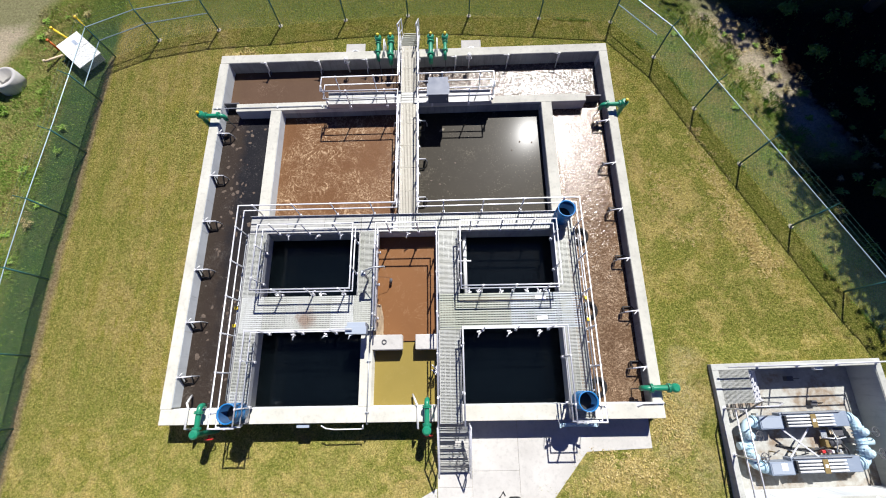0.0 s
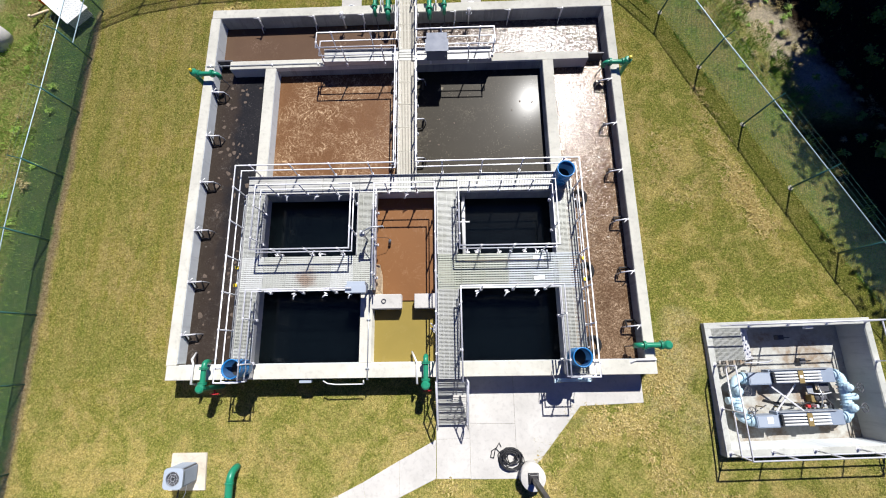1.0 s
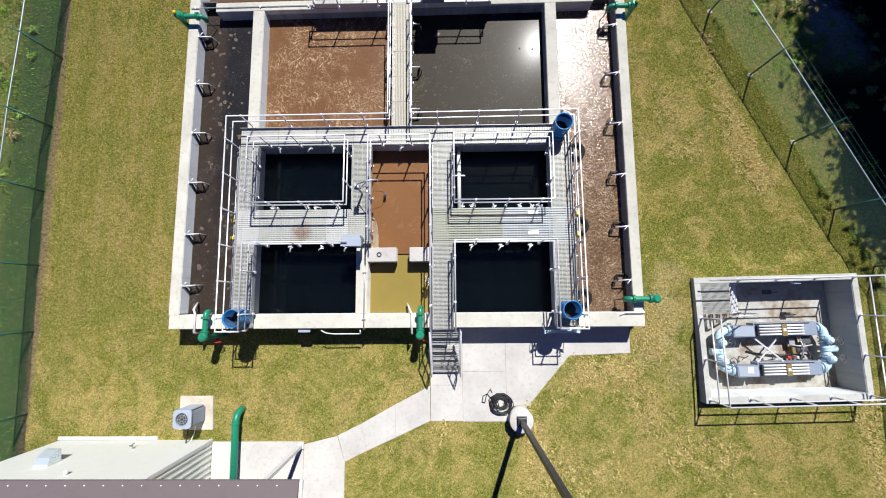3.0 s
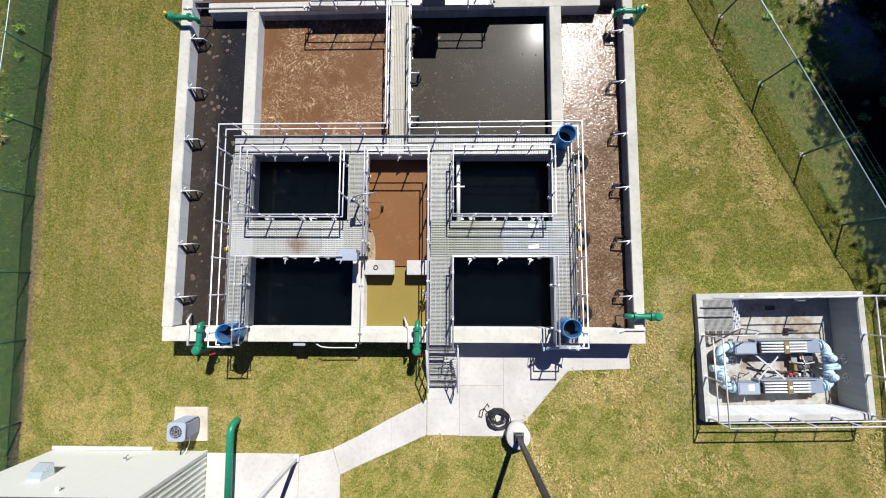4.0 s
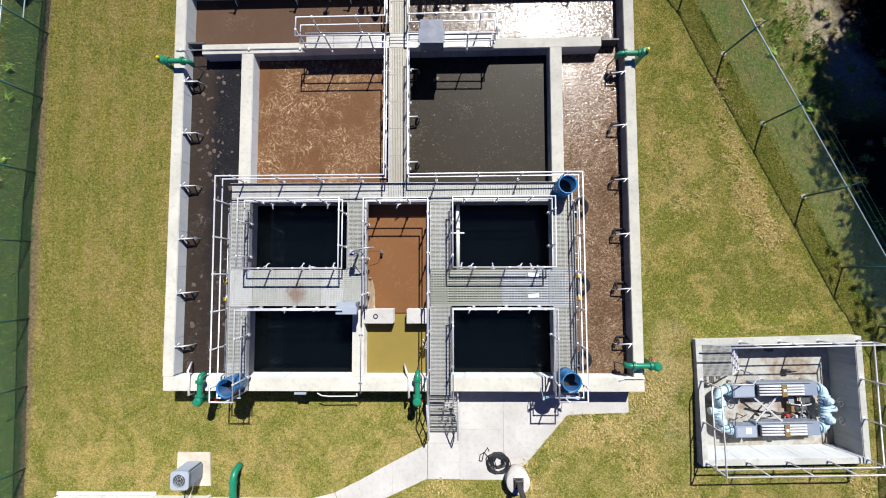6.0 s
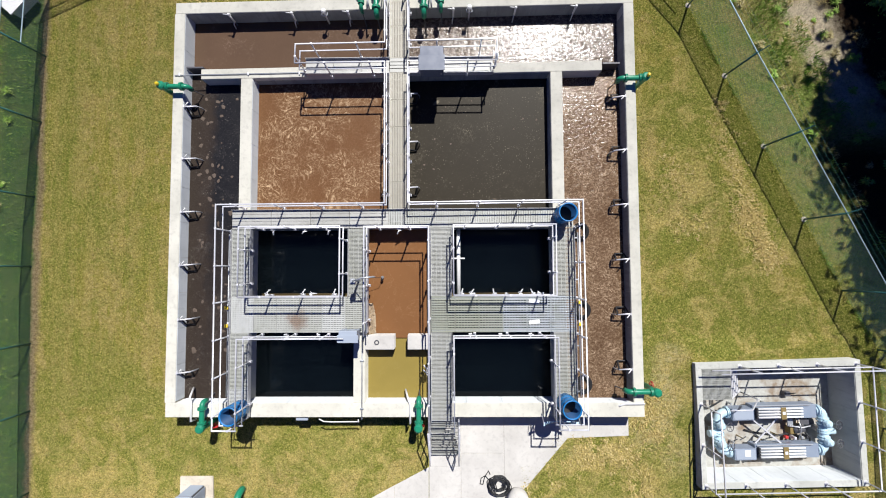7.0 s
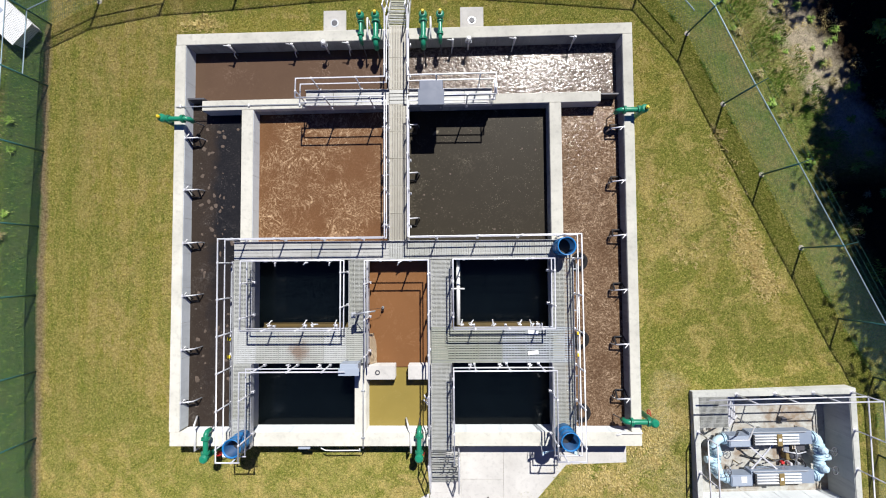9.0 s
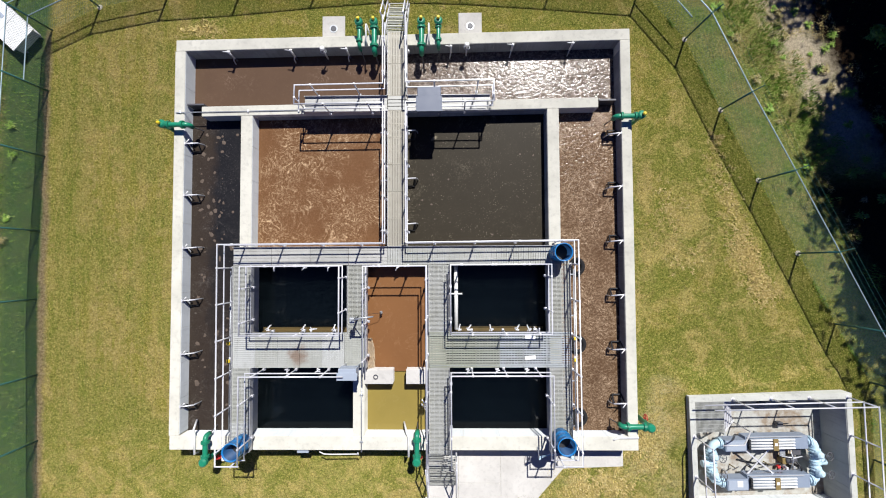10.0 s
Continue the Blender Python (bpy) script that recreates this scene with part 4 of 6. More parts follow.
# conduit over the outlet wall and down the front
c = thing("conduit", "thin grey conduit clamped along the wall top", "conduit")
part("pipe", tube([(6.66, 2.85, 1.055), (6.66, 0.0, 1.055), (6.66, -0.02, 0.80)], 0.022, 8), STEEL, c, smooth=True)
part("pipe", tube([(6.54, -0.03, 1.05), (6.54, -0.12, 1.0)] + arc((6.54, -0.13, 0.95), (6.54, -0.16, 0.86), (6.38, -0.16, 0.86)) + [(5.6, -0.16, 0.88), (5.35, -0.12, 0.95), (5.2, -0.03, 0.98)], 0.020, 8), WHITE, c, smooth=True)
for y in (0.32, 1.9):
    part("clamp", boxed(6.60, 6.72, y, y + 0.04, H + 0.002, H + 0.065, bevel=0.008), STEEL, c)
b = thing("junction_box", "small grey box under the front wall edge", "box", (4.6, -0.05, 0.86))
part("body", boxed(-0.20, 0.20, -0.05, 0.048, -0.08, 0.06, bevel=0.01), GREY, b)


# ---- blue drums ----
def drum():
    d = thing("drum", "open blue plastic drum standing on the walkway", "drum", group="blue drums")
    R = 0.28
    bm = bmesh.new()
    prof = [(0.02, 0.0), (R - 0.03, 0.0), (R, 0.03), (R, 0.28), (R + 0.012, 0.30), (R, 0.32), (R, 0.57), (R + 0.012, 0.59), (R, 0.61), (R, 0.85), (R + 0.02, 0.87), (R + 0.02, 0.89),
            (R - 0.015, 0.89), (R - 0.015, 0.03), (0.02, 0.03)]
    lathe(bm, prof, 32)
    part("shell", bm, BLUE, d, smooth=True)
    # the navy lining carries the inside shade; a dark disc is added below
    bm = bmesh.new()
    lathe(bm, [(0.02, 0.034), (R - 0.019, 0.034), (R - 0.019, 0.84), (R - 0.0165, 0.84), (R - 0.0165, 0.031), (0.02, 0.031)], 32)
    part("lining", bm, DRUM_SHADE, d, "dark navy inside, shade in the colour", smooth=True)
    part("residue", lathe(bmesh.new(), [(0.02, 0.30), (R - 0.021, 0.30), (R - 0.021, 0.31), (0.02, 0.312)], 24), BLACK, d, "dark disc deep inside")
    return d


first = drum()
first.matrix_basis = pose(2.70, 0.42, DECK)
copy_thing(first, pose(13.38, 0.62, DECK))
copy_thing(first, pose(13.37, 6.76, DECK))


# ---- control cabinets and small gear on the decks ----
def cabinet(name, x0, x1, y0, y1, z0, z1, label, skin):
    c = thing(name, label, "cabinet", ((x0 + x1) / 2, (y0 + y1) / 2, DECK))
    w, d = (x1 - x0) / 2, (y1 - y0) / 2
    part("body", boxed(-w, w, -d, d, z0, z1, bevel=0.015), skin, c)
    part("rain_cover", boxed(-w - 0.04, w + 0.04, -d - 0.05, d * 0.2, z1 + 0.004, z1 + 0.03, bevel=0.006), skin, c)
    dr = part("door", boxed(-w + 0.03, w - 0.03, -d - 0.022, -d - 0.002, z0 + 0.04, z1 - 0.04, bevel=0.005), skin, c)
    part("latch", boxed(w - 0.10, w - 0.06, -d - 0.04, -d - 0.024, (z0 + z1) / 2 - 0.05, (z0 + z1) / 2 + 0.05), STEEL, dr)
    for x in (-w + 0.06, w - 0.06):
        part("leg", boxed(x - 0.025, x + 0.025, d - 0.06, d - 0.01, 0.0, z0), STEEL, c)
    return c


cabinet("control_cabinet", 8.70, 9.46, 11.36, 12.12, 0.45, 1.00, "dark slate-grey control cabinet on the narrow platform", SLATE)
cabinet("electrical_box", 6.12, 6.70, 2.74, 3.06, 0.40, 0.85, "blue-grey electrical box beside the deck", GREY)

dav = thing("davit", "small galvanised hoist arm clamped to the guard rail", "hoist", (6.58, 4.62, DECK))
part("post", tube([(0, 0, 0), (0, 0, 1.15)], 0.035, 10), STEEL, dav, smooth=True)
part("arm", tube([(0, 0, 1.10), (0.35, 0.10, 1.25), (0.72, 0.14, 1.20)], 0.028, 8), STEEL, dav, smooth=True)
part("winch", boxed(-0.08, 0.08, -0.10, 0.08, 0.80, 0.98, bevel=0.02), STEEL, dav)
part("hook", tube([(0.72, 0.14, 1.18), (0.72, 0.14, 1.02), (0.69, 0.12, 0.98)], 0.010, 6), STEEL, dav)
part("brace", tube([(0, -0.02, 0.55), (0.38, 0.10, 1.22)], 0.016, 6), STEEL, dav)
hook = thing("float_switch", "dark float switch hanging over the brown water", "float", (7.30, 4.72, 0.52))
part("body", tube([(0, 0.0, 0.30), (-0.05, -0.12, 0.05)], 0.05, 10), DARKGREY, hook, smooth=True)
part("cable", tube([(0, 0.0, 0.30), (-0.04, 0.0, 0.62), (-0.37, -0.02, 0.78)], 0.007, 6), BLACK, hook)

# trough of tan canvas in the centre channel
bm = bmesh.new()
rng = random.Random(4)
rows_ = []
for k in range(9):
    y = 2.78 + 1.05 * k / 8
    rows_.append([bm.verts.new((6.78 + 0.27 * f + 0.02 * rng.random() * (f > 0), y, 0.98 - 0.34 * f ** 1.5 + 0.02 * rng.random())) for f in (0, 0.33, 0.66, 1.0 - 0.35 * (k / 8) ** 3)])
for u, v in zip(rows_, rows_[1:]):
    for i in range(3):
        bm.faces.new((u[i], u[i + 1], v[i + 1], v[i]))
bmesh.ops.solidify(bm, geom=bm.faces[:], thickness=0.025)
tagged(part("canvas_flap", bm, TARP, smooth=True), "wrinkled tan canvas flap hanging beside the channel", "canvas")


def pipe_valve(x, y):
    v = thing("air_valve", "yellow-handled air valve on a thin pipe", "valve", (x, y, DECK - 0.1), group="air valves")
    part("pipe", tube([(0, -0.12, 0.02), (0, 0.12, 0.02)], 0.03, 10), ALU, v, smooth=True)
    part("body", lathe(bmesh.new(), [(0.03, -0.03), (0.06, 0.0), (0.06, 0.06), (0.03, 0.09)], 12), STEEL, v)
    part("handle", boxed(-0.055, 0.055, -0.06, 0.06, 0.10, 0.15, bevel=0.02), YELLOW, v, "yellow handle")
    part("stem", tube([(0, 0, 0.08), (0, 0, 0.11)], 0.015, 6), STEEL, v)


for y in (3.72, 3.12):
    pipe_valve(2.14, y)
for y in (3.86, 3.14):
    pipe_valve(13.94, y)
for x, s in ((2.14, -1), (13.94, 1)):
    air = thing("air_header", "thin grey air pipe along the walkway edge", "pipe", group="air headers")
    part("pipe", tube([(x, 0.75, DECK - 0.08), (x, 6.2, DECK - 0.08)], 0.020, 8), STEEL, air, smooth=True)
    for y in (0.9, 2.4, 4.6, 6.0):
        part("bracket", boxed(min(x, x - s * 0.14), max(x, x - s * 0.14), y, y + 0.04, DECK - 0.12, DECK - 0.09), STEEL, air)
for y in (6.28, 3.54, 1.00):
    m = thing("mixer_ring", "dark round float ring hung beside the walkway", "float", (14.22, y, 0.53), group="float rings")
    part("ring", tube([(0.22 * math.cos(a), 0.25 * math.sin(a), 0.05) for a in (i * math.pi / 10 for i in range(20))], 0.075, 8, closed=True), WET_RUBBER, m, smooth=True)
    part("cable", tube([(-0.2, 0.0, 0.05), (-0.30, 0.0, 0.6), (-0.42, 0, 1.0)], 0.012, 6), BLACK, m)

# loose plates on the deck
for y, turn in ((3.22, 6), (3.90, -8)):
    pl = thing("cover_plate", "small white cover plate lying on the grating deck", "plate", (12.42, y, DECK + 0.004), turn, group="loose cover plates")
    part("sheet", boxed(-0.18, 0.18, -0.065, 0.065, 0.0, 0.012, bevel=0.004), WHITE, pl)
    part("lip", boxed(-0.18, -0.165, -0.065, 0.065, 0.0125, 0.03), WHITE, pl)

# skimmer brackets along the clarifier edges
def skimmer(x, y, turn):
    k = thing("weir_clamp", "small white bent clamp over the clarifier edge", "clamp", (x, y, DECK - 0.12), turn, group="clarifier clamps")
    part("arm", tube([(0, 0, 0.0), (0, 0.10, 0.02), (0.06, 0.17, -0.08)], 0.018, 6), WHITE, k)
    part("arm", tube([(-0.10, 0.04, 0.02), (0.02, 0.09, 0.03), (0.05, 0.18, -0.02)], 0.014, 6), ALU, k)
    part("plate", boxed(-0.06, 0.06, -0.02, 0.03, -0.06, 0.06, bevel=0.01), ALU, k)
    return k


one = skimmer(3.45, 4.14, 0)
for x, y, turn in ((4.68, 4.14, 10), (4.92, 4.14, -60), (5.75, 4.14, 20), (10.05, 4.14, 15), (10.35, 4.14, -10), (11.15, 4.14, 40), (12.0, 4.14, -10), (12.45, 4.14, 50), (12.75, 4.14, 80),
                   (4.1, 2.82, 190), (5.2, 2.82, 150), (6.0, 2.82, 180), (10.3, 2.82, 190), (11.3, 2.82, 180), (12.3, 2.82, 190), (8.90, 1.55, 90), (8.90, 1.68, 80), (3.6, 6.36, 200), (4.7, 6.36, 160), (5.5, 6.36, 190), (7.9, 6.36, 180)):
    copy_thing(one, pose(x, y, DECK - 0.12, 0, 0, turn))
pipe = thing("scum_pipe", "white plastic pipe across the clarifier", "pipe")
part("pipe", tube([(9.93, 4.1, 0.75), (9.93, 6.38, 0.75)], 0.07, 12), WHITE, pipe, smooth=True)
part("stub", tube([(9.6, 5.35, 0.80), (10.15, 5.35, 0.80)], 0.03, 8), WHITE, pipe, smooth=True)

for x0, x1 in ((2.95, 6.20), (9.70, 13.05)):
    t_ = thing("launder_trough", "shallow overflow trough stained orange-brown with algae", "trough", group="overflow troughs")
    part("channel", boxed(x0, x1, 3.98, 4.01, 0.26, 0.46, bevel=0.006), ALGAE, t_)
    part("channel", boxed(x0, x1, 4.12, 4.14, 0.26, 0.39, bevel=0.006), ALGAE, t_)
    part("bed", boxed(x0, x1, 4.012, 4.118, 0.30, 0.36), ALGAE, t_)
# long stop rods lying on the cross wall
rod = thing("stop_gate", "dark steel stop gate over the weir", "gate", (0.66, CROSS1 - 0.03, 0.30))
part("plate", boxed(-0.30, 0.30, -0.03, 0.03, 0.0, 0.62, bevel=0.006), DARKGREY, rod)
copy_thing(rod, pose(15.30, CROSS1 - 0.03, 0.30))
bar = thing("wall_conduit", "thin dark conduit along the cross wall top", "conduit")
part("pipe", tube([(0.05, 11.80, H + 0.03), (4.6, 11.85, H + 0.03)], 0.018, 6), STEEL, bar)
for x in (0.18, 2.6, 4.4):
    part("clamp", boxed(x, x + 0.05, 11.78, 11.88, H + 0.002, H + 0.055, bevel=0.006), ALU, bar)


# ---- slabs and paths on the ground ----
def flat(name, outline, z0, z1, material, label, category):
    bm = bmesh.new()
    lo, hi = [bm.verts.new((x, y, z0)) for x, y in outline], [bm.verts.new((x, y, z1)) for x, y in outline]
    bm.faces.new(lo[::-1])
    bm.faces.new(hi)
    for k in range(len(outline)):
        bm.faces.new((lo[k], lo[(k + 1) % len(outline)], hi[(k + 1) % len(outline)], hi[k]))
    edges = [e for e in bm.edges if all(v in hi for v in e.verts)]
    bmesh.ops.bevel(bm, geom=edges, offset=0.008, segments=1, affect='EDGES')
    return structure(name, bm, material, label, category)


S = "sunlit pale concrete slab with joints"
flat("pavement_stairs", [(8.86, -2.03), (9.985, -2.03), (9.985, -0.01), (8.86, -0.01)], -0.05, 0.022, SLAB, S, "pavement")
flat("pavement_stairfoot", [(8.86, -3.25), (9.985, -3.25), (9.985, -2.036), (8.86, -2.036)], -0.05, 0.020, SLAB, S, "pavement")
flat("pavement_middle", [(9.990, -1.56), (11.52, -1.56), (11.52, -0.01), (9.990, -0.01)], -0.05, 0.020, SLAB, S, "pavement")
flat("pavement_hose", [(9.990, -3.27), (11.52, -3.27), (11.52, -1.566), (9.990, -1.566)], -0.05, 0.023, SLAB, S, "pavement")
flat("pavement_right", [(11.525, -3.27), (12.30, -2.73), (13.78, -1.02), (15.94, -0.95), (15.94, -0.01), (11.525, -0.01)], -0.05, 0.024, SLAB, S, "pavement")
path = [((8.845, -2.05), (8.845, -3.24)), ((7.62, -2.68), (7.62, -3.80)), ((6.40, -3.34), (6.62, -4.24)), ((5.60, -3.72), (5.86, -4.60)), ((4.42, -4.02), (4.42, -7.0))]
for i in range(3):
    (a, b), (c2, d2) = path[i], path[i + 1]
    g = 0.005
    flat("pavement_path_%d" % (i + 1), [(a[0] - g, a[1]), (b[0] - g, b[1]), d2, c2], -0.05, 0.018, SLAB, S, "pavement")
flat("pavement_door", [(5.58, -3.74), (4.42, -4.02), (4.42, -9.0), (5.86, -9.0), (5.86, -4.62)], -0.05, 0.020, SLAB, S, "pavement")
flat("pavement_porch", [(1.19, -3.92), (1.19, -9.0), (4.41, -9.0), (4.41, -3.92)], -0.05, 0.026, SLAB, "bright concrete porch slab beside the building", "pavement")
for nm, x0, x1, y0, y1 in (("pavement_pad_left", 4.95, 5.80, 14.62, 15.80), ("pavement_pad_right", 10.10, 10.97, 14.62, 15.86)):
    flat(nm, [(x0, y0), (x1, y0), (x1, y1), (x0, y1)], -0.05, 0.06, SLAB, "small concrete pad against the back wall", "pavement")
    cv = thing("valve_cover", "small round iron cover in a concrete pad", "cover", ((x0 + x1) / 2, (y0 + y1) / 2 + 0.1, 0.062), group="iron covers")
    part("lid", lathe(bmesh.new(), [(0.11, 0.0), (0.11, 0.02), (0.09, 0.03), (0.02, 0.03)], 18), DARKGREY, cv)
    part("ring", lathe(bmesh.new(), [(0.12, 0.0), (0.15, 0.0), (0.15, 0.015), (0.12, 0.015)], 18), STEEL, cv)
flat("pavement_ac_pad", [(-0.02, -3.50), (1.20, -3.50), (1.14, -2.36), (-0.02, -2.36)], -0.05, 0.07, FOOTING, "square concrete pad under the condenser", "pavement")

# pale blue hose slung under the rail at the drum
hz = thing("blue_hose", "pale blue hose slung over the front wall below the drum", "hose", (13.30, -0.02, H))
rng = random.Random(3)
for k in range(4):
    pts = [(-0.62 + 1.15 * i / 12, -0.06 - 0.03 * k + 0.03 * rng.random(), 0.22 - 0.30 * math.sin(math.pi * i / 12) * (0.5 + 0.25 * k)) for i in range(13)]
    part("loop", tube(pts, 0.018, 6), PALEBLUE, hz, smooth=True)
part("hook", tube([(-0.64, 0.20, 0.02), (-0.64, -0.02, 0.26), (-0.64, -0.12, 0.24)], 0.012, 6), STEEL, hz)
part("hook", tube([(0.55, 0.20, 0.02), (0.55, -0.02, 0.26), (0.55, -0.12, 0.24)], 0.012, 6), STEEL, hz)

# ---- lamp post ----
lp = thing("lamp_post", "dark bronze square lamp pole on a round concrete pedestal", "lamp post", (11.95, -3.12, 0))
part("pedestal", lathe(bmesh.new(), [(0.40, -0.1), (0.40, 0.52), (0.385, 0.55), (0.02, 0.55)], 32), SLAB, lp, "round pale concrete pedestal", smooth=True)
part("base_plate", boxed(-0.17, 0.17, -0.17, 0.17, 0.552, 0.58, bevel=0.006), BRONZE, lp)
part("base_cover", boxed(-0.14, 0.14, -0.14, 0.14, 0.582, 0.70, bevel=0.02), BRONZE, lp)
part("pole", boxed(-0.075, 0.075, -0.075, 0.075, 0.58, 7.6, bevel=0.012), BRONZE, lp)
for x, y in ((-0.13, -0.13), (0.13, -0.13), (0.13, 0.13), (-0.13, 0.13)):
    part("bolt", tube([(x, y, 0.57), (x, y, 0.63)], 0.014, 6), STEEL, lp)

# coiled hose
hose = thing("coiled_hose", "black hose coiled untidily on the concrete", "hose", (11.32, -2.62, 0.03))
rng = random.Random(7)
pts = []
for i in range(13 * 22):
    a = i * 2 * math.pi / 22
    r = 0.25 + 0.11 * math.sin(i * 0.137) + 0.04 * rng.random()
    pts.append((r * math.cos(a) * 1.05 + 0.04 * math.sin(i * 0.05), r * math.sin(a) * 0.95, 0.02 + 0.12 * abs(math.sin(i * 0.031))))
part("coil", tube(pts, 0.016, 6), BLACK, hose, smooth=True)
part("loose_end", tube([(-0.30, 0.1, 0.02), (-0.48, 0.30, 0.02), (-0.62, 0.22, 0.02), (-0.66, 0.02, 0.02), (-0.56, 0.0, 0.02), (-0.50, 0.25, 0.02), (-0.36, 0.46, 0.02), (-0.30, 0.34, 0.02)], 0.014, 6), BLACK, hose, smooth=True)

# ---- condenser unit ----
ac = thing("condenser_unit", "grey ribbed outdoor condenser with a round fan grille", "air conditioner", (0.62, -2.92, 0.07))
bm = bmesh.new()
box(bm, -0.275, 0.275, -0.275, 0.275, 0.02, 0.80, bevel=0.05)
part("core", bm, DARKGREY, ac)
for i in range(22):
    z = 0.06 + i * 0.033
    bm = bmesh.new()
    box(bm, -0.295, 0.295, -0.295, 0.295, z, z + 0.014, bevel=0.0)
    bmesh.ops.bevel(bm, geom=[e for e in bm.edges if abs(e.verts[0].co.z - e.verts[1].co.z) > 0.01], offset=0.06, segments=2, affect='EDGES')
    part("louver", bm, GREY, ac)
bm = bmesh.new()
n = 32
outer, inner = [], []
for k in range(n):
    a = 2 * math.pi * (k + 0.5) / n
    ca, sa = math.cos(a), math.sin(a)
    q = 0.31 / max(abs(ca), abs(sa), 0.80)
    outer.append((q * ca, q * sa))
    inner.append((0.215 * ca, 0.215 * sa))
rings = [[bm.verts.new((x, y, z)) for x, y in ring] for ring, z in ((outer, 0.80), (outer, 0.86), (inner, 0.88), (inner, 0.80))]
for u, v in zip(rings, rings[1:] + rings[:1]):
    for k in range(n):
        bm.faces.new((u[k], u[(k + 1) % n], v[(k + 1) % n], v[k]))
part("top_cover", bm, GREY, ac)
grille = bmesh.new()
for r in (0.07, 0.14, 0.205):
    sweep(grille, [(r * math.cos(a), r * math.sin(a), 0.875) for a in (i * math.pi / 12 for i in range(24))], 0.005, 4, closed=True)
for k in range(6):
    a = k * math.pi / 3
    sweep(grille, [(0.04 * math.cos(a), 0.04 * math.sin(a), 0.878), (0.22 * math.cos(a), 0.22 * math.sin(a), 0.878)], 0.005, 4)
part("fan_grille", grille, STEEL, ac)
fan = part("fan", lathe(bmesh.new(), [(0.01, 0.70), (0.06, 0.70), (0.06, 0.80), (0.01, 0.81)], 14), BLACK, ac)
for k in range(4):
    a = k * math.pi / 2 + 0.4
    bm = bmesh.new()
    vs = [bm.verts.new((r * math.cos(a + da), r * math.sin(a + da), 0.75 + dz)) for r, da, dz in ((0.06, -0.3, 0.03), (0.20, -0.35, 0.03), (0.20, 0.35, -0.03), (0.06, 0.3, -0.03))]
    bm.faces.new(vs)
    bmesh.ops.solidify(bm, geom=bm.faces[:], thickness=0.006)
    part("blade", bm, DARKGREY, fan)
part("service_line", tube([(-0.15, -0.28, 0.25), (-0.16, -0.55, 0.22), (-0.16, -0.93, 0.30)], 0.022, 6), BLACK, ac)
part("service_line", tube([(0.05, -0.28, 0.15), (0.02, -0.62, 0.12), (-0.05, -0.93, 0.25)], 0.014, 6), WHITE, ac)

# green pipe from the ground towards the building
gp = thing("ground_pipe", "large green pipe rising from the lawn beside the building", "pipe", (2.05, -2.88, 0))
part("pipe", tube([(0.14, 0.06, -0.1), (0.14, 0.06, 0.12)] + arc((0.14, 0.06, 0.12), (0.13, 0.0, 0.42), (0.12, -0.28, 0.42), 5)[1:] + [(0.14, -3.4, 0.40)], 0.12, 16), GREEN, gp, smooth=True)
part("collar", flange((0.12, -0.32, 0.42), (0, 1, 0), 0.145, 0.05), GREEN, gp)

# ---- building ----
bld = thing("utility_building", "cream metal-sided utility building with a brown metal roof", "building")
BX0, BX1, BY, EAVE = -4.25, 1.17, -3.86, 3.48
wl = part("wall", boxed(BX0, BX1, -10.0, BY, 0.0, EAVE), SIDING, bld)
y = -9.9
while y < BY - 0.1:
    part("rib", boxed(BX1 + 0.002, BX1 + 0.024, y, y + 0.05, 0.02, EAVE - 0.05), SIDING, wl)
    y += 0.20
part("corner_trim", boxed(BX1 - 0.09, BX1 + 0.035, BY - 0.09, BY + 0.030, 0.0, EAVE - 0.04, bevel=0.006), WHITE, bld)
part("plinth", boxed(BX0 - 0.05, -0.75, BY + 0.016, BY + 0.13, -0.05, 0.06, bevel=0.01), SLAB, bld, "concrete strip at the wall's foot")
bm = bmesh.new()
pr = [(-3.80, EAVE - 0.02), (-3.80, EAVE + 0.06), (-10.2, EAVE + 1.35), (-10.2, EAVE + 1.27)]
a_, b_ = [bm.verts.new((BX0 - 0.35, y, z)) for y, z in pr], [bm.verts.new((5.48, y, z)) for y, z in pr]
bm.faces.new(a_)
bm.faces.new(b_[::-1])
for k in range(4):
    bm.faces.new((a_[k], a_[(k + 1) % 4], b_[(k + 1) % 4], b_[k]))
roof = part("roof", bm, ROOF, bld, "brown ribbed metal roof with white screws")
x = BX0 - 0.2
while x < 5.4:
    part("screw", lathe(bmesh.new(), [(0.020, 0.0), (0.020, 0.010), (0.009, 0.016)], 8, (x, -3.92, EAVE + 0.082)), WHITE, roof)
    x += 0.52
part("gutter_end", boxed(5.49, 5.57, -4.05, -3.82, EAVE - 0.08, EAVE + 0.02, bevel=0.01), WHITE, bld)
post = part("porch_post", boxed(4.28, 4.40, -4.10, -3.98, 0.026, EAVE - 0.04, bevel=0.01), WHITE, bld)
part("post_base", boxed(4.24, 4.44, -4.14, -3.94, 0.028, 0.14, bevel=0.01), WHITE, post)
vent = part("wall_vent", boxed(-2.87, -2.41, BY + 0.016, BY + 0.03, 1.90, 2.41, bevel=0.004), WHITE, bld)
bm = bmesh.new()
pr = [(0.03, 2.38), (0.22, 2.32), (0.37, 2.06), (0.37, 1.97), (0.03, 1.93)]
a_, b_ = [bm.verts.new((-2.85, BY + y, z)) for y, z in pr], [bm.verts.new((-2.43, BY + y, z)) for y, z in pr]
bm.faces.new(a_)
bm.faces.new(b_[::-1])
for k in range(5):
    bm.faces.new((a_[k], a_[(k + 1) % 5], b_[(k + 1) % 5], b_[k]))
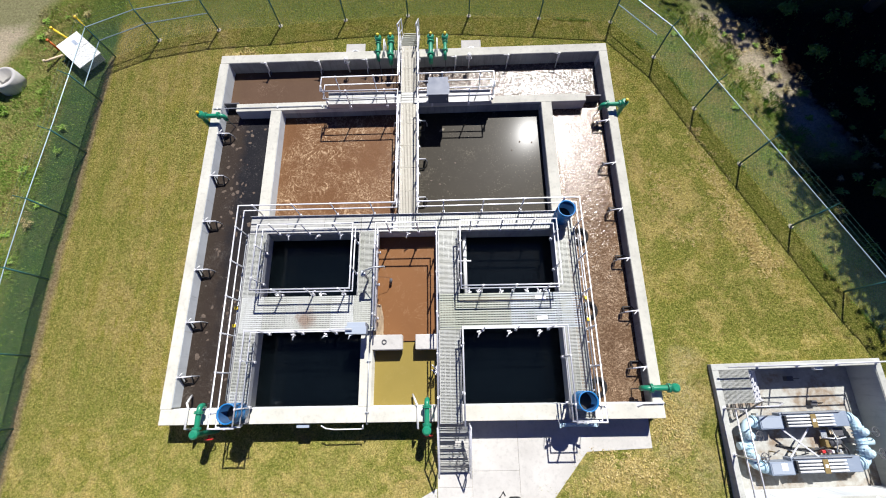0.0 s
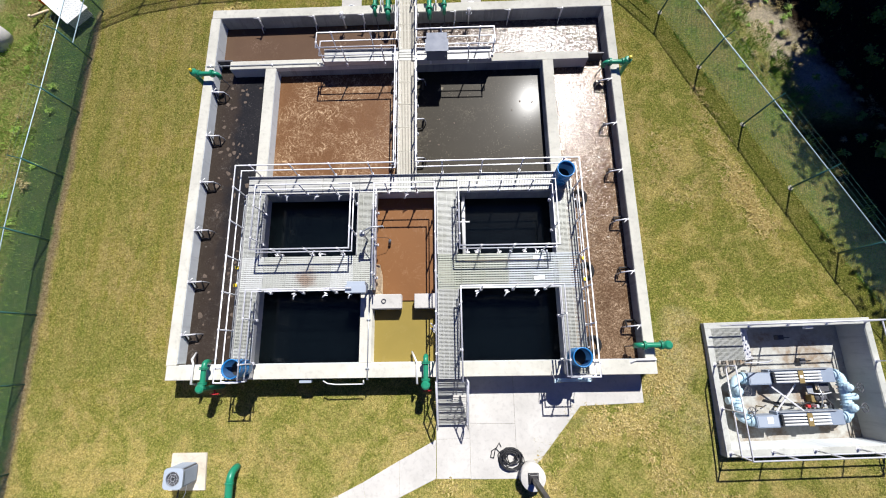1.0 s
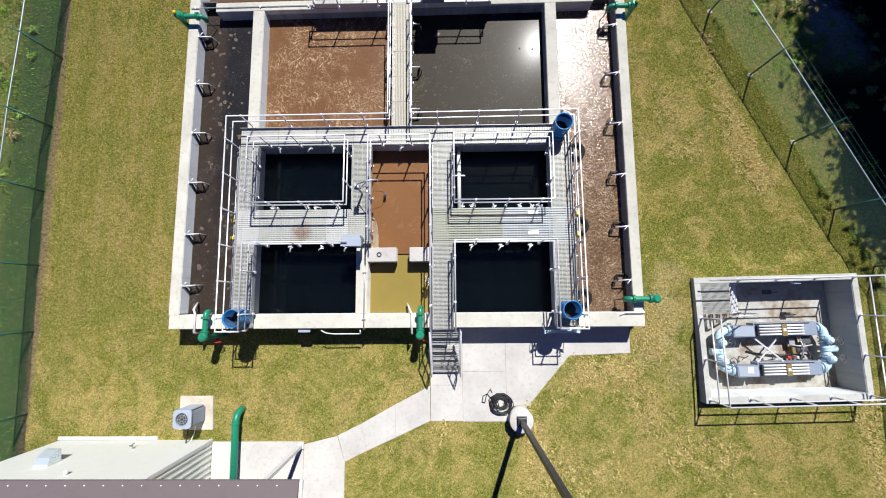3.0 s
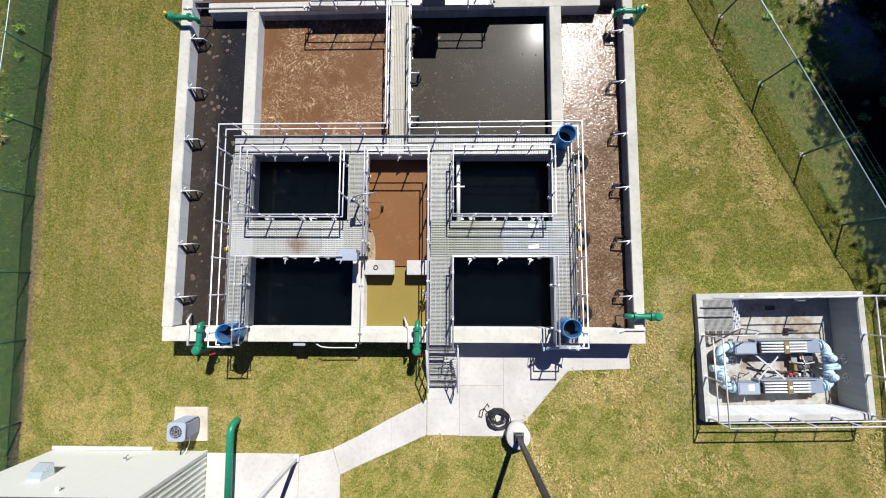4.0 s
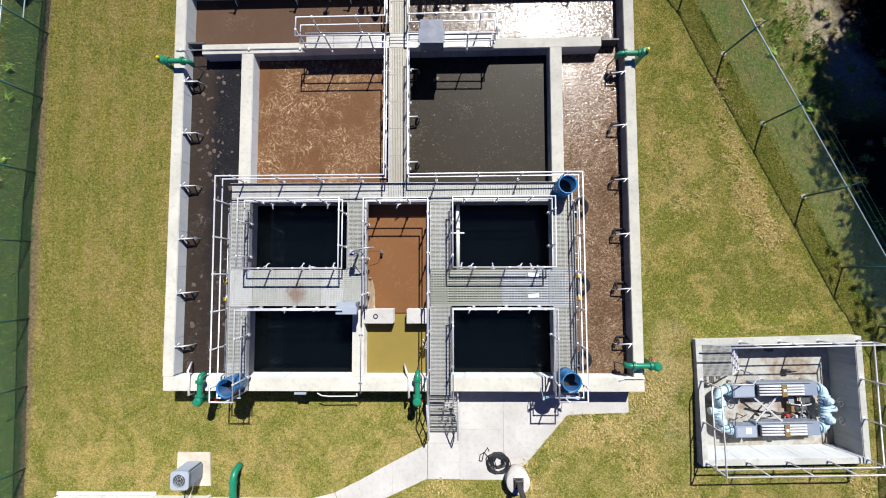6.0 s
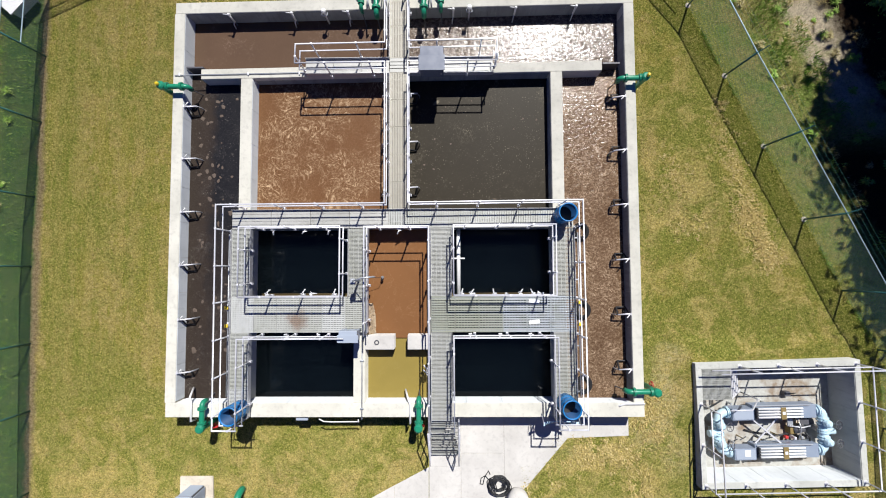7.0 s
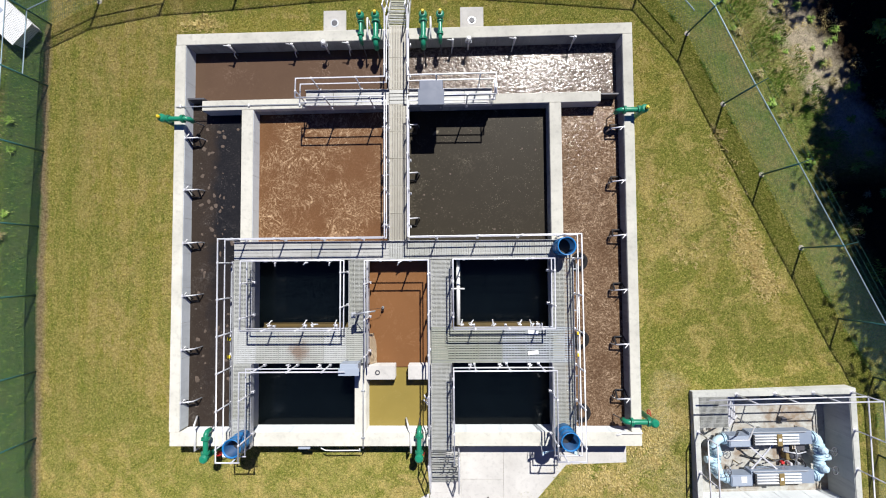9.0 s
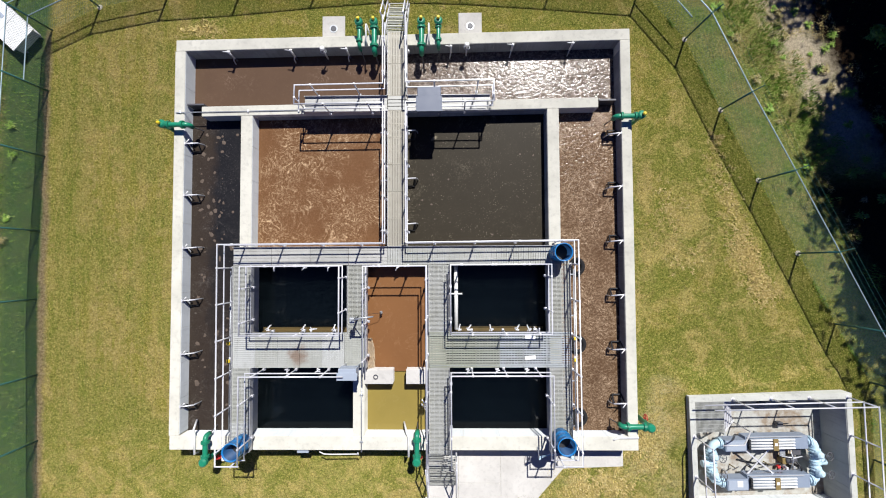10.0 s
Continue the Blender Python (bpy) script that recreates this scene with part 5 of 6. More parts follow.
part("hood", bm, SHEET, vent, "pale galvanised hood")
tap = part("tap", tube([(-1.0, BY + 0.02, 0.9), (-1.0, BY + 0.14, 0.92), (-1.0, BY + 0.16, 0.82)], 0.02, 8), STEEL, bld)
part("tap_handle", boxed(-1.06, -0.94, BY + 0.10, BY + 0.13, 0.955, 0.975), DARKGREY, tap)
part("floodlight", boxed(-1.36, -1.26, BY + 0.02, BY + 0.13, 2.96, 3.05, bevel=0.02), WHITE, bld)

# ---- pump pit ----
def in_pit(name, bm, material, label, category):
    ob = structure(name, bm, material, label, category)
    ob.matrix_basis = pose(*PIT_AT, 0, 0, 0, PIT_TURN)
    return ob


hw, hd, T_, RIM, PIT_FLOOR = PIT_W / 2, PIT_D / 2, 0.21, 0.42, -0.70
FLOOR, LIFT = -1.10, 0.40                               # the gear is drawn on a floor at FLOOR and lifted
in_pit("pit_wall_front", boxed(-hw, hw, -hd, -hd + T_, PIT_FLOOR - 0.2, RIM, bevel=0.015), PIT, "weathered concrete pit wall", "pit wall")
in_pit("pit_wall_back", boxed(-hw, hw, hd - T_, hd, PIT_FLOOR - 0.2, RIM, bevel=0.015), PIT, "weathered concrete pit wall", "pit wall")
in_pit("pit_wall_left", boxed(-hw, -hw + T_, -hd + T_, hd - T_, PIT_FLOOR - 0.2, RIM, bevel=0.015), PIT, "weathered concrete pit wall", "pit wall")
in_pit("pit_wall_right", boxed(hw - T_, hw, -hd + T_, hd - T_, PIT_FLOOR - 0.2, RIM, bevel=0.015), PIT, "weathered concrete pit wall", "pit wall")
in_pit("pit_floor", boxed(-hw + T_, hw - T_, -hd + T_, hd - T_, PIT_FLOOR - 0.2, PIT_FLOOR), PITFLOOR, "stained concrete pit floor with dried leaves", "floor")


for k in range(5):
    b0 = -hd + T_ + (2 * hd - 2 * T_) * k / 5
    part("panel", boxed(hw - T_ - 0.014, hw - T_ - 0.002, b0 + 0.006, b0 + (2 * hd - 2 * T_) / 5 - 0.006, PIT_FLOOR + 0.004, RIM - 0.03), PIT, bpy.data.objects["pit_wall_right"])
# front wall panels also take the paler tone that carries sunlight
for k in range(5):
    a0 = -hw + T_ + (2 * hw - 2 * T_) * k / 5
    part("panel", boxed(a0 + 0.006, a0 + (2 * hw - 2 * T_) / 5 - 0.006, -hd + T_ + 0.002, -hd + T_ + 0.014, PIT_FLOOR + 0.004, RIM - 0.03), SUNLIT_PANEL, bpy.data.objects["pit_wall_front"])


def pit_thing(name, label, category, group=""):
    built_in = "rail" in name or "stairs" in name or "light" in name
    at = (*PIT_AT, 0) if built_in else (PIT_AT[0] + 0.08, PIT_AT[1] - 0.06, LIFT)
    return thing(name, label, category, at, PIT_TURN, group)


stp = pit_thing("pit_stairs", "grating landing and steep metal steps into the pit", "stairs")
lx0, lx1, ly0, ly1 = -hw + T_ + 0.01, -hw + T_ + 1.02, hd - T_ - 1.06, hd - T_ - 0.01
for i in range(26):
    x = lx0 + (lx1 - lx0) * i / 26
    part("landing_bar", boxed(x, x + 0.021, ly0, ly1, RIM - 0.055, RIM - 0.02), GRATE, stp)
for i in range(9):
    y = ly0 + (ly1 - ly0 - 0.012) * i / 8
    part("landing_bar", boxed(lx0, lx1, y, y + 0.012, RIM - 0.05, RIM - 0.024), GRATE, stp)
for y in (ly0, ly1 - 0.05):
    part("landing_bearer", boxed(lx0, lx1, y, y + 0.05, RIM - 0.14, RIM - 0.058), STEEL, stp)
for i in range(4):
    z = RIM - 0.02 - 0.22 * (i + 1)
    x = lx1 + 0.04 + i * 0.20
    bm = bmesh.new()
    for k in range(3):
        box(bm, x + k * 0.06, x + k * 0.06 + 0.04, ly0 + 0.03, ly1 - 0.03, z - 0.03, z)
    part("tread", bm, ALU, stp)
for y in (ly0, ly1 - 0.02):
    part("stringer", tube([(lx1, y, RIM - 0.08), (lx1 + 0.98, y, PIT_FLOOR + 0.02)], 0.04, 4), ALU, stp)
part("handrail", tube([(lx0 + 0.3, ly0 - 0.05, RIM + 0.95), (lx1, ly0 - 0.05, RIM + 0.95), (lx1 + 0.95, ly0 - 0.05, PIT_FLOOR + 1.0), (lx1 + 0.95, ly0 - 0.05, PIT_FLOOR + 0.02)], 0.022, 8), ALU, stp, smooth=True)

pr_ = pit_thing("pit_guard_rail", "two-bar tubular guard rail round the concrete pit", "railing")
loop = [(-hw + 0.13, ly0 - 0.1), (-hw + 0.13, -hd + 0.13), (hw - 0.13, -hd + 0.13), (hw - 0.13, hd - 0.13), (-hw + 0.13 + 0.1, hd - 0.13)]
for z, nm in ((RIM + 1.07, "top_rail"), (RIM + 0.56, "mid_rail")):
    part(nm, tube([(x, y, z) for x, y in loop], 0.024, 8), ALU, pr_, smooth=True)
for (xa, ya), (xb, yb) in zip(loop, loop[1:]):
    n = max(2, round(math.hypot(xb - xa, yb - ya) / 1.35))
    for i in range(n):
        f = (i + 0.02) / n
        x, y = xa + (xb - xa) * f, ya + (yb - ya) * f
        p = part("post", tube([(x, y, RIM), (x, y, RIM + 1.07)], 0.024, 8), ALU, pr_, smooth=True)
        part("foot", lathe(bmesh.new(), [(0.07, RIM), (0.07, RIM + 0.015), (0.035, RIM + 0.02), (0.035, RIM + 0.10)], 12, (x, y, 0)), ALU, p)

# two ultraviolet reactor trains
for yc in (0.32, -1.06):
    u = pit_thing("reactor", "grey disinfection reactor with a bank of white tubes", "reactor", "pair of reactors")
    x0 = -1.36
    part("inlet_box", boxed(x0 - 0.10, x0 + 0.66, yc - 0.26, yc + 0.14, -0.86, -0.40, bevel=0.02), CASING, u)
    part("lid_rim", boxed(x0 - 0.06, x0 + 0.62, yc - 0.22, yc + 0.10, -0.398, -0.385, bevel=0.004), GREY, u)
    part("chamber", boxed(x0 + 0.70, x0 + 2.95, yc - 0.26, yc + 0.22, -0.90, -0.52, bevel=0.02), CASING, u)
    for i in range(4):
        y = yc - 0.19 + i * 0.10
        part("lamp_tube", tube([(x0 + 0.82, y, -0.455), (x0 + 2.42, y, -0.455)], 0.034, 10), WHITE, u, smooth=True)
        part("lamp_socket", boxed(x0 + 0.76, x0 + 0.83, y - 0.04, y + 0.04, -0.51, -0.41, bevel=0.006), BLACK, u)
    part("strap", boxed(x0 + 1.62, x0 + 1.80, yc - 0.25, yc + 0.17, -0.415, -0.395, bevel=0.004), STRAP, u)
    part("label_plate", boxed(x0 + 1.66, x0 + 1.76, yc - 0.08, yc + 0.02, -0.393, -0.388), WHITE, u)
    part("hinge_bar", tube([(x0 + 0.75, yc + 0.21, -0.47), (x0 + 2.7, yc + 0.21, -0.47)], 0.022, 6), STEEL, u)
    if yc < 0:
        part("notice", boxed(x0 + 0.25, x0 + 0.45, yc - 0.12, yc + 0.10, -0.383, -0.379), WHITE, u)
    for x in (x0 + 0.15, x0 + 1.4, x0 + 2.8):
        for y in (yc - 0.2, yc + 0.15):
            part("leg", boxed(x, x + 0.06, y, y + 0.06, FLOOR, -0.86), STEEL, u)


def handwheel(parent, at, axis, r=0.15):
    c = Vector(at)
    q = Vector((0, 0, 1)).rotation_difference(Vector(axis))
    w = part("handwheel", tube([c + q @ Vector((r * math.cos(a), r * math.sin(a), 0)) for a in (i * math.pi / 8 for i in range(16))], 0.013, 6, closed=True), DARKGREY, parent)
    for a in (0, math.pi / 3, 2 * math.pi / 3):
        d = q @ Vector((r * math.cos(a), r * math.sin(a), 0))
        part("spoke", tube([c - d, c + d], 0.008, 4), DARKGREY, w)
    part("stem", tube([c, c - Vector(axis) * 0.22], 0.016, 6), STEEL, w)


for side_, xm in ((-1, -1.86), (1, 1.88)):
    pm = pit_thing("pipe_manifold", "pale blue painted pipe manifold with flanges and handwheels", "pipework", "pale blue manifolds")
    ys_ = (0.30, -1.08)
    ends = -1.44 if side_ < 0 else 1.58
    line = [(ends, ys_[0], -0.62)] + arc((ends + side_ * 0.10, ys_[0], -0.62), (xm, ys_[0], -0.62), (xm, ys_[0] - 0.28, -0.62)) + arc((xm, ys_[1] + 0.28, -0.62), (xm, ys_[1], -0.62), (ends + side_ * 0.10, ys_[1], -0.62)) + [(ends, ys_[1], -0.62)]
    part("pipe", tube(line, 0.14, 14), PALEBLUE, pm, smooth=True)
    for y in ys_:
        for dx in (0.0, 0.05):
            part("flange", flange((ends + side_ * (0.08 + dx), y, -0.62), (1, 0, 0), 0.20, 0.032), PALEBLUE, pm)
    for y in (0.03, -0.05, -0.18, -0.26, -0.40, -0.48, -0.62, -0.70, -0.83, -0.91):
        part("flange", flange((xm, y, -0.62), (0, 1, 0), 0.20 if y in (-0.05, -0.18, -0.70, -0.83) else 0.18, 0.035), PALEBLUE, pm)
    for y in (-0.115, -0.765):
        part("valve_body", lathe(bmesh.new(), [(0.10, -0.50), (0.15, -0.46), (0.12, -0.34), (0.06, -0.28)], 14, (xm, y, 0)), PALEBLUE, pm)
        handwheel(pm, (xm + (0.22 if side_ < 0 else 0.26), y, -0.28), (0.25, 0, 1.0))
    part("tee", tube([(xm, -0.44, -0.62), (xm + side_ * 0.35, -0.44, -0.62)], 0.12, 14), PALEBLUE, pm, smooth=True)
    part("stand", boxed(xm - 0.08, xm + 0.08, -0.52, -0.36, FLOOR, -0.75), STEEL, pm)

xb = pit_thing("cross_brace", "white painted steel cross brace between the reactors", "brace")
for a, b in (((-0.62, 0.02, -0.66), (0.38, -0.86, -0.66)), ((0.30, 0.02, -0.69), (-0.55, -0.86, -0.69))):
    bm = bmesh.new()
    va, vb = Vector(a), Vector(b)
    d = (vb - va).normalized().cross(Vector((0, 0, 1))) * 0.026
    lo = [bm.verts.new(p) for p in (va - d, va + d, vb + d, vb - d)]
    hi = [bm.verts.new(v.co + Vector((0, 0, 0.025))) for v in lo]
    bm.faces.new(lo[::-1])
    bm.faces.new(hi)
    for k in range(4):
        bm.faces.new((lo[k], lo[(k + 1) % 4], hi[(k + 1) % 4], hi[k]))
    part("bar", bm, ALU, xb)
part("base_rail", boxed(-0.62, 0.75, -0.90, -0.84, -0.72, -0.66), ALU, xb)
pmp = pit_thing("sump_pump", "small dark sump pump with hoses in the pit", "pump")
part("motor", tube([(1.0, -0.50, -0.90), (1.35, -0.42, -0.85)], 0.13, 12), DARKGREY, pmp, smooth=True)
part("casing", boxed(0.86, 1.08, -0.62, -0.38, FLOOR, -0.82, bevel=0.03), STRAP, pmp)
part("hose", tube([(0.9, -0.60, -0.9), (0.6, -0.70, -1.0), (-0.2, -0.62, -1.04), (-0.65, -0.50, -1.04)], 0.03, 8), BLACK, pmp, smooth=True)
part("hose", tube([(1.3, -0.45, -0.8), (1.45, -0.7, -0.7), (1.5, -0.95, -0.8)], 0.03, 8), BLACK, pmp, smooth=True)
part("valve", boxed(0.72, 0.84, -0.80, -0.70, -1.0, -0.88, bevel=0.02), RED, pmp)
part("board", boxed(1.05, 1.28, -0.2, 0.02, FLOOR + 0.30, FLOOR + 0.33), TARP, pmp)
part("panel", boxed(0.78, 0.98, -0.34, -0.06, -0.86, -0.82, bevel=0.01), STEEL, pmp)
part("panel", boxed(1.18, 1.50, -0.26, 0.0, -0.80, -0.76, bevel=0.01), DARKGREY, pmp)
for k in range(4):
    part("fitting", boxed(0.92 + 0.15 * k, 1.00 + 0.15 * k, -0.78 + 0.04 * (k % 2), -0.68 + 0.04 * (k % 2), -0.98, -0.72 - 0.03 * (k % 3), bevel=0.012), (ALU, BLACK, STEEL, DARKGREY)[k], pmp)
part("pipe", tube([(0.80, -0.30, -0.78), (1.20, -0.34, -0.70), (1.52, -0.30, -0.74)], 0.022, 8), ALU, pmp, smooth=True)
part("pipe", tube([(1.10, -0.02, -0.74), (1.14, -0.40, -0.66), (1.08, -0.76, -0.74)], 0.018, 8), STEEL, pmp, smooth=True)
for x, y, a in ((-0.92, -0.70, 0.5), (-0.30, -0.74, 1.3), (0.35, -0.62, 0.2)):
    st = pit_thing("pipe_stand", "rusty steel pipe stand on the pit floor", "stand", "pipe stands")
    part("upright", tube([(x, y, FLOOR), (x + 0.02, y, -0.74)], 0.02, 6), STRAP, st)
    part("arm", tube([(x - 0.12 * math.cos(a), y - 0.12 * math.sin(a), -0.76), (x + 0.14 * math.cos(a), y + 0.14 * math.sin(a), -0.75)], 0.018, 6), DARKGREY, st)
hs = pit_thing("pit_hose", "pale grey hose looped on the pit floor", "hose")
part("loop", tube([(-1.4 + 0.5 * f + 0.22 * math.sin(f * 9), 1.00 + 0.10 * math.cos(f * 9), FLOOR + 0.03) for f in (i / 24 for i in range(25))], 0.02, 6), STEEL, hs, smooth=True)
for x, y in ((0.80, 0.72), (0.20, 1.55)):
    s = pit_thing("outlet_box", "small dark outlet box on the pit wall side", "box", "outlet boxes")
    part("body", boxed(x, x + 0.22, y, y + 0.16, FLOOR, FLOOR + 0.2, bevel=0.01), DARKGREY, s)
    part("lead", tube([(x + 0.22, y + 0.08, FLOOR + 0.1), (x + 0.55, y + 0.06, FLOOR + 0.03)], 0.012, 6), BLACK, s)
cl = pit_thing("wall_light", "white light fitting on the pit wall", "lamp")
part("body", boxed(0.72, 1.0, hd - T_ - 0.10, hd - T_ - 0.002, 0.12, 0.28, bevel=0.02), WHITE, cl)

# ---- chain-link fence ----
FH = 1.68
LINE = [(-5.45, -5.7), (-5.53, -2.96), (-5.62, -0.08), (-5.70, 2.34), (-5.80, 5.16), (-5.77, 7.73), (-5.65, 10.56), (-5.58, 13.08), (-5.50, 15.45),
        (-3.66, 16.32), (-1.00, 16.82), (1.83, 16.98), (4.82, 17.22), (7.69, 17.40), (10.50, 17.30), (13.7, 17.05), (16.92, 16.75),
        (18.55, 14.75), (19.80, 12.06), (21.12, 9.42), (22.45, 6.72), (23.70, 4.15), (24.85, 2.05), (24.90, -0.7), (24.85, -3.4), (24.8, -6.2)]
fence = thing("chain_link_fence", "dark green chain-link fence with barbed wire arms", "fence")
outward = []
for i, (x, y) in enumerate(LINE):
    a, b = Vector(LINE[max(0, i - 1)]), Vector(LINE[min(len(LINE) - 1, i + 1)])
    d = (b - a).normalized()
    outward.append((-d.y, d.x))
for i, (x, y) in enumerate(LINE):
    ox, oy = outward[i]
    p = part("post", tube([(x, y, -0.1), (x, y, FH + 0.03)], 0.032, 8), FENCE, fence, smooth=True)
    part("arm", tube([(x, y, FH), (x + ox * 0.24, y + oy * 0.24, FH + 0.27)], 0.016, 6), FENCE, p)
    if 8 < i < 21:
        part("footing", lathe(bmesh.new(), [(0.11, -0.05), (0.10, 0.02), (0.03, 0.03)], 9, (x, y, 0)), FOOTING, p, "round concrete footing")
part("top_rail", tube([(x, y, FH) for x, y in LINE], 0.019, 8), FRAIL, fence, "pale metal top rail", smooth=True)
for k, (h, f) in enumerate(((0.09, 0.08), (0.18, 0.16), (0.27, 0.24))):
    part("barbed_wire", tube([(x + o[0] * f, y + o[1] * f, FH + h) for (x, y), o in zip(LINE, outward)], 0.0028, 4), FENCE, fence)
for i, j, f0, f1 in ((7, 8, 0.0, 1.0), (8, 9, 0.0, 1.0), (9, 10, 0.0, 1.0), (16, 17, 0.0, 0.85)):
    (xa, ya), (xb, yb) = LINE[i], LINE[j]
    part("brace_rail", tube([(xa + (xb - xa) * f0, ya + (yb - ya) * f0, 0.95), (xa + (xb - xa) * f1, ya + (yb - ya) * f1, 0.95)], 0.022, 8), FRAIL, fence)
verts, faces = [], []
pitch, half = 0.090, 0.0025
for (xa, ya), (xb, yb) in zip(LINE, LINE[1:]):
    a, b = Vector((xa, ya, 0)), Vector((xb, yb, 0))
    d = b - a
    ln = d.length
    d /= ln
    nrm = Vector((-d.y, d.x, 0))
    for sgn in (1, -1):
        s = -FH if sgn > 0 else 0.0
        while s < (ln if sgn > 0 else ln + FH):
            # a wire climbs at 45 degrees; cut it to the bay
            s0, s1 = s, s + sgn * FH
            z0, z1 = 0.02, FH
            lo, hi = min(s0, s1), max(s0, s1)
            c0, c1 = max(0.0, lo), min(ln, hi)
            if c1 - c0 > 0.03:
                zz = [z0 + (z1 - z0) * (c - s0) / (s1 - s0) for c in (c0, c1)]
                p0, p1 = a + d * c0 + Vector((0, 0, zz[0])), a + d * c1 + Vector((0, 0, zz[1]))
                w = (p1 - p0).normalized().cross(nrm) * half
                k = len(verts)
                off = nrm * (half if sgn > 0 else -half)
                verts += [p0 + w + off, p0 - w + off, p0 - off * 1.2, p1 + w + off, p1 - w + off, p1 - off * 1.2]
                faces += [(k, k + 1, k + 4, k + 3), (k + 1, k + 2, k + 5, k + 4), (k + 2, k, k + 3, k + 5)]
            s += pitch
me = bpy.data.meshes.new("chain_link")
me.from_pydata([tuple(v) for v in verts], [], faces)
me.materials.append(MESH)
tagged(link("chain_link", me, fence), "fine dark green wire mesh", kind="stuff")

# ---- outside the fence ----
bx = thing("equipment_shelter", "white metal equipment box on legs beyond the fence", "shelter", (-6.74, 15.40, 0), -42)
part("body", boxed(-0.86, 0.86, -0.48, 0.48, 0.14, 0.50, bevel=0.02), WHITE, bx)
part("lid", boxed(-0.92, 0.0, -0.54, 0.54, 0.504, 0.545, bevel=0.008), WHITE, bx)
part("lid", boxed(0.014, 0.92, -0.54, 0.54, 0.504, 0.545, bevel=0.008), WHITE, bx)
part("vent_plate", boxed(-0.60, -0.25, 0.05, 0.20, 0.547, 0.555), GREY, bx)
for x in (-0.80, 0.74):
    for y in (-0.42, 0.36):
        part("leg", boxed(x, x + 0.06, y, y + 0.06, 0, 0.14), STEEL, bx)


def bollard(x, y, dx, dy, colour, label, high=0.95):
    b = thing("marker_pipe", label, "pipe", (x, y, 0), group="marker pipes")
    part("pipe", tube([(0, 0, 0.0), (dx, dy, high)], 0.05, 10), colour, b, smooth=True)
    part("cap", lathe(bmesh.new(), [(0.06, 0.0), (0.06, 0.08), (0.02, 0.10)], 10, (dx, dy, high)), colour, b)


bollard(-6.85, 16.72, 0.02, 0.03, YELLOW, "yellow painted marker pipe standing in weeds")
bollard(-7.60, 16.30, -0.60, 0.28, YELLOW, "leaning yellow marker pipe in weeds", 0.55)
bollard(-8.18, 15.90, -0.06, 0.05, ORANGE, "short orange plastic marker in weeds", 0.5)
bollard(-7.95, 15.62, -0.36, -0.62, TARP, "tan plastic pipe leaning in weeds", 0.32)
mh = thing("manhole_riser", "round concrete manhole riser with an open dark top", "manhole", (-9.72, 14.02, 0))
part("ring", lathe(bmesh.new(), [(0.56, -0.1), (0.56, 0.52), (0.53, 0.55), (0.42, 0.55), (0.42, 0.1), (0.02, 0.1)], 28), SLAB, mh, smooth=True)


# ---- trees ----
def leaf_cloud(seed, clumps, per, spread, size, squash=0.8):
    """Leaves in uneven clumps on a sphere-ish crown, as vertices and quads round the origin."""
    g = np.random.default_rng(seed)
    c = g.normal(size=(clumps, 3))
    c /= np.linalg.norm(c, axis=1)[:, None]
    c *= (spread * g.uniform(0.35, 1.0, clumps) ** 0.6)[:, None]
    c[:, 2] *= squash
    rad = g.uniform(0.22, 0.45, clumps) * spread
    p = np.repeat(c, per, 0) + g.normal(size=(clumps * per, 3)) * np.repeat(rad, per)[:, None] * 0.55
    n = len(p)
    a = g.normal(size=(n, 3))
    a /= np.linalg.norm(a, axis=1)[:, None]
    b = np.cross(a, g.normal(size=(n, 3)))
    b /= np.linalg.norm(b, axis=1)[:, None]
    s = size * g.uniform(0.6, 1.4, n)[:, None]
    v = np.stack([p - a * s, p + b * s * 0.45, p + a * s, p - b * s * 0.45], 1).reshape(-1, 3)
    return v, np.arange(n * 4).reshape(-1, 4), c


def mesh_of(name, v, f, material):
    me = bpy.data.meshes.new(name)
    me.from_pydata(v.tolist(), [], f.tolist())
    me.materials.append(material)
    return me


def tree(seed, height, spread):
    t = thing("tree", "tall broadleaf tree with a dense dark crown", "tree", group="woods beyond the fence")
    g = random.Random(seed)
    h0 = height * 0.42
    lean = [(g.uniform(-0.1, 0.1) * k, g.uniform(-0.1, 0.1) * k, h0 * k / 3) for k in range(4)]
    top = (lean[-1][0], lean[-1][1], height * 0.75)
    part("trunk", tube(lean + [top], [0.26, 0.2, 0.17, 0.14, 0.05], 10), BARK, t, smooth=True)
    v, f, c = leaf_cloud(seed, 84, 125, spread, 0.20)
    centre = np.array((top[0], top[1], height - spread * 0.8))
    for k in range(7):
        e = Vector(c[k * 7] * 0.8 + centre)
        s = Vector(lean[-1]) * (0.75 + 0.05 * k)
        part("limb", tube([s, (s + e) / 2 + Vector((0, 0, 0.3)), e], [0.09, 0.06, 0.02], 6), BARK, t)
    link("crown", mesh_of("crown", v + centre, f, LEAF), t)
    return t


kinds = [tree(11, 12.0, 3.1), tree(12, 10.5, 2.8), tree(13, 13.0, 3.3)]
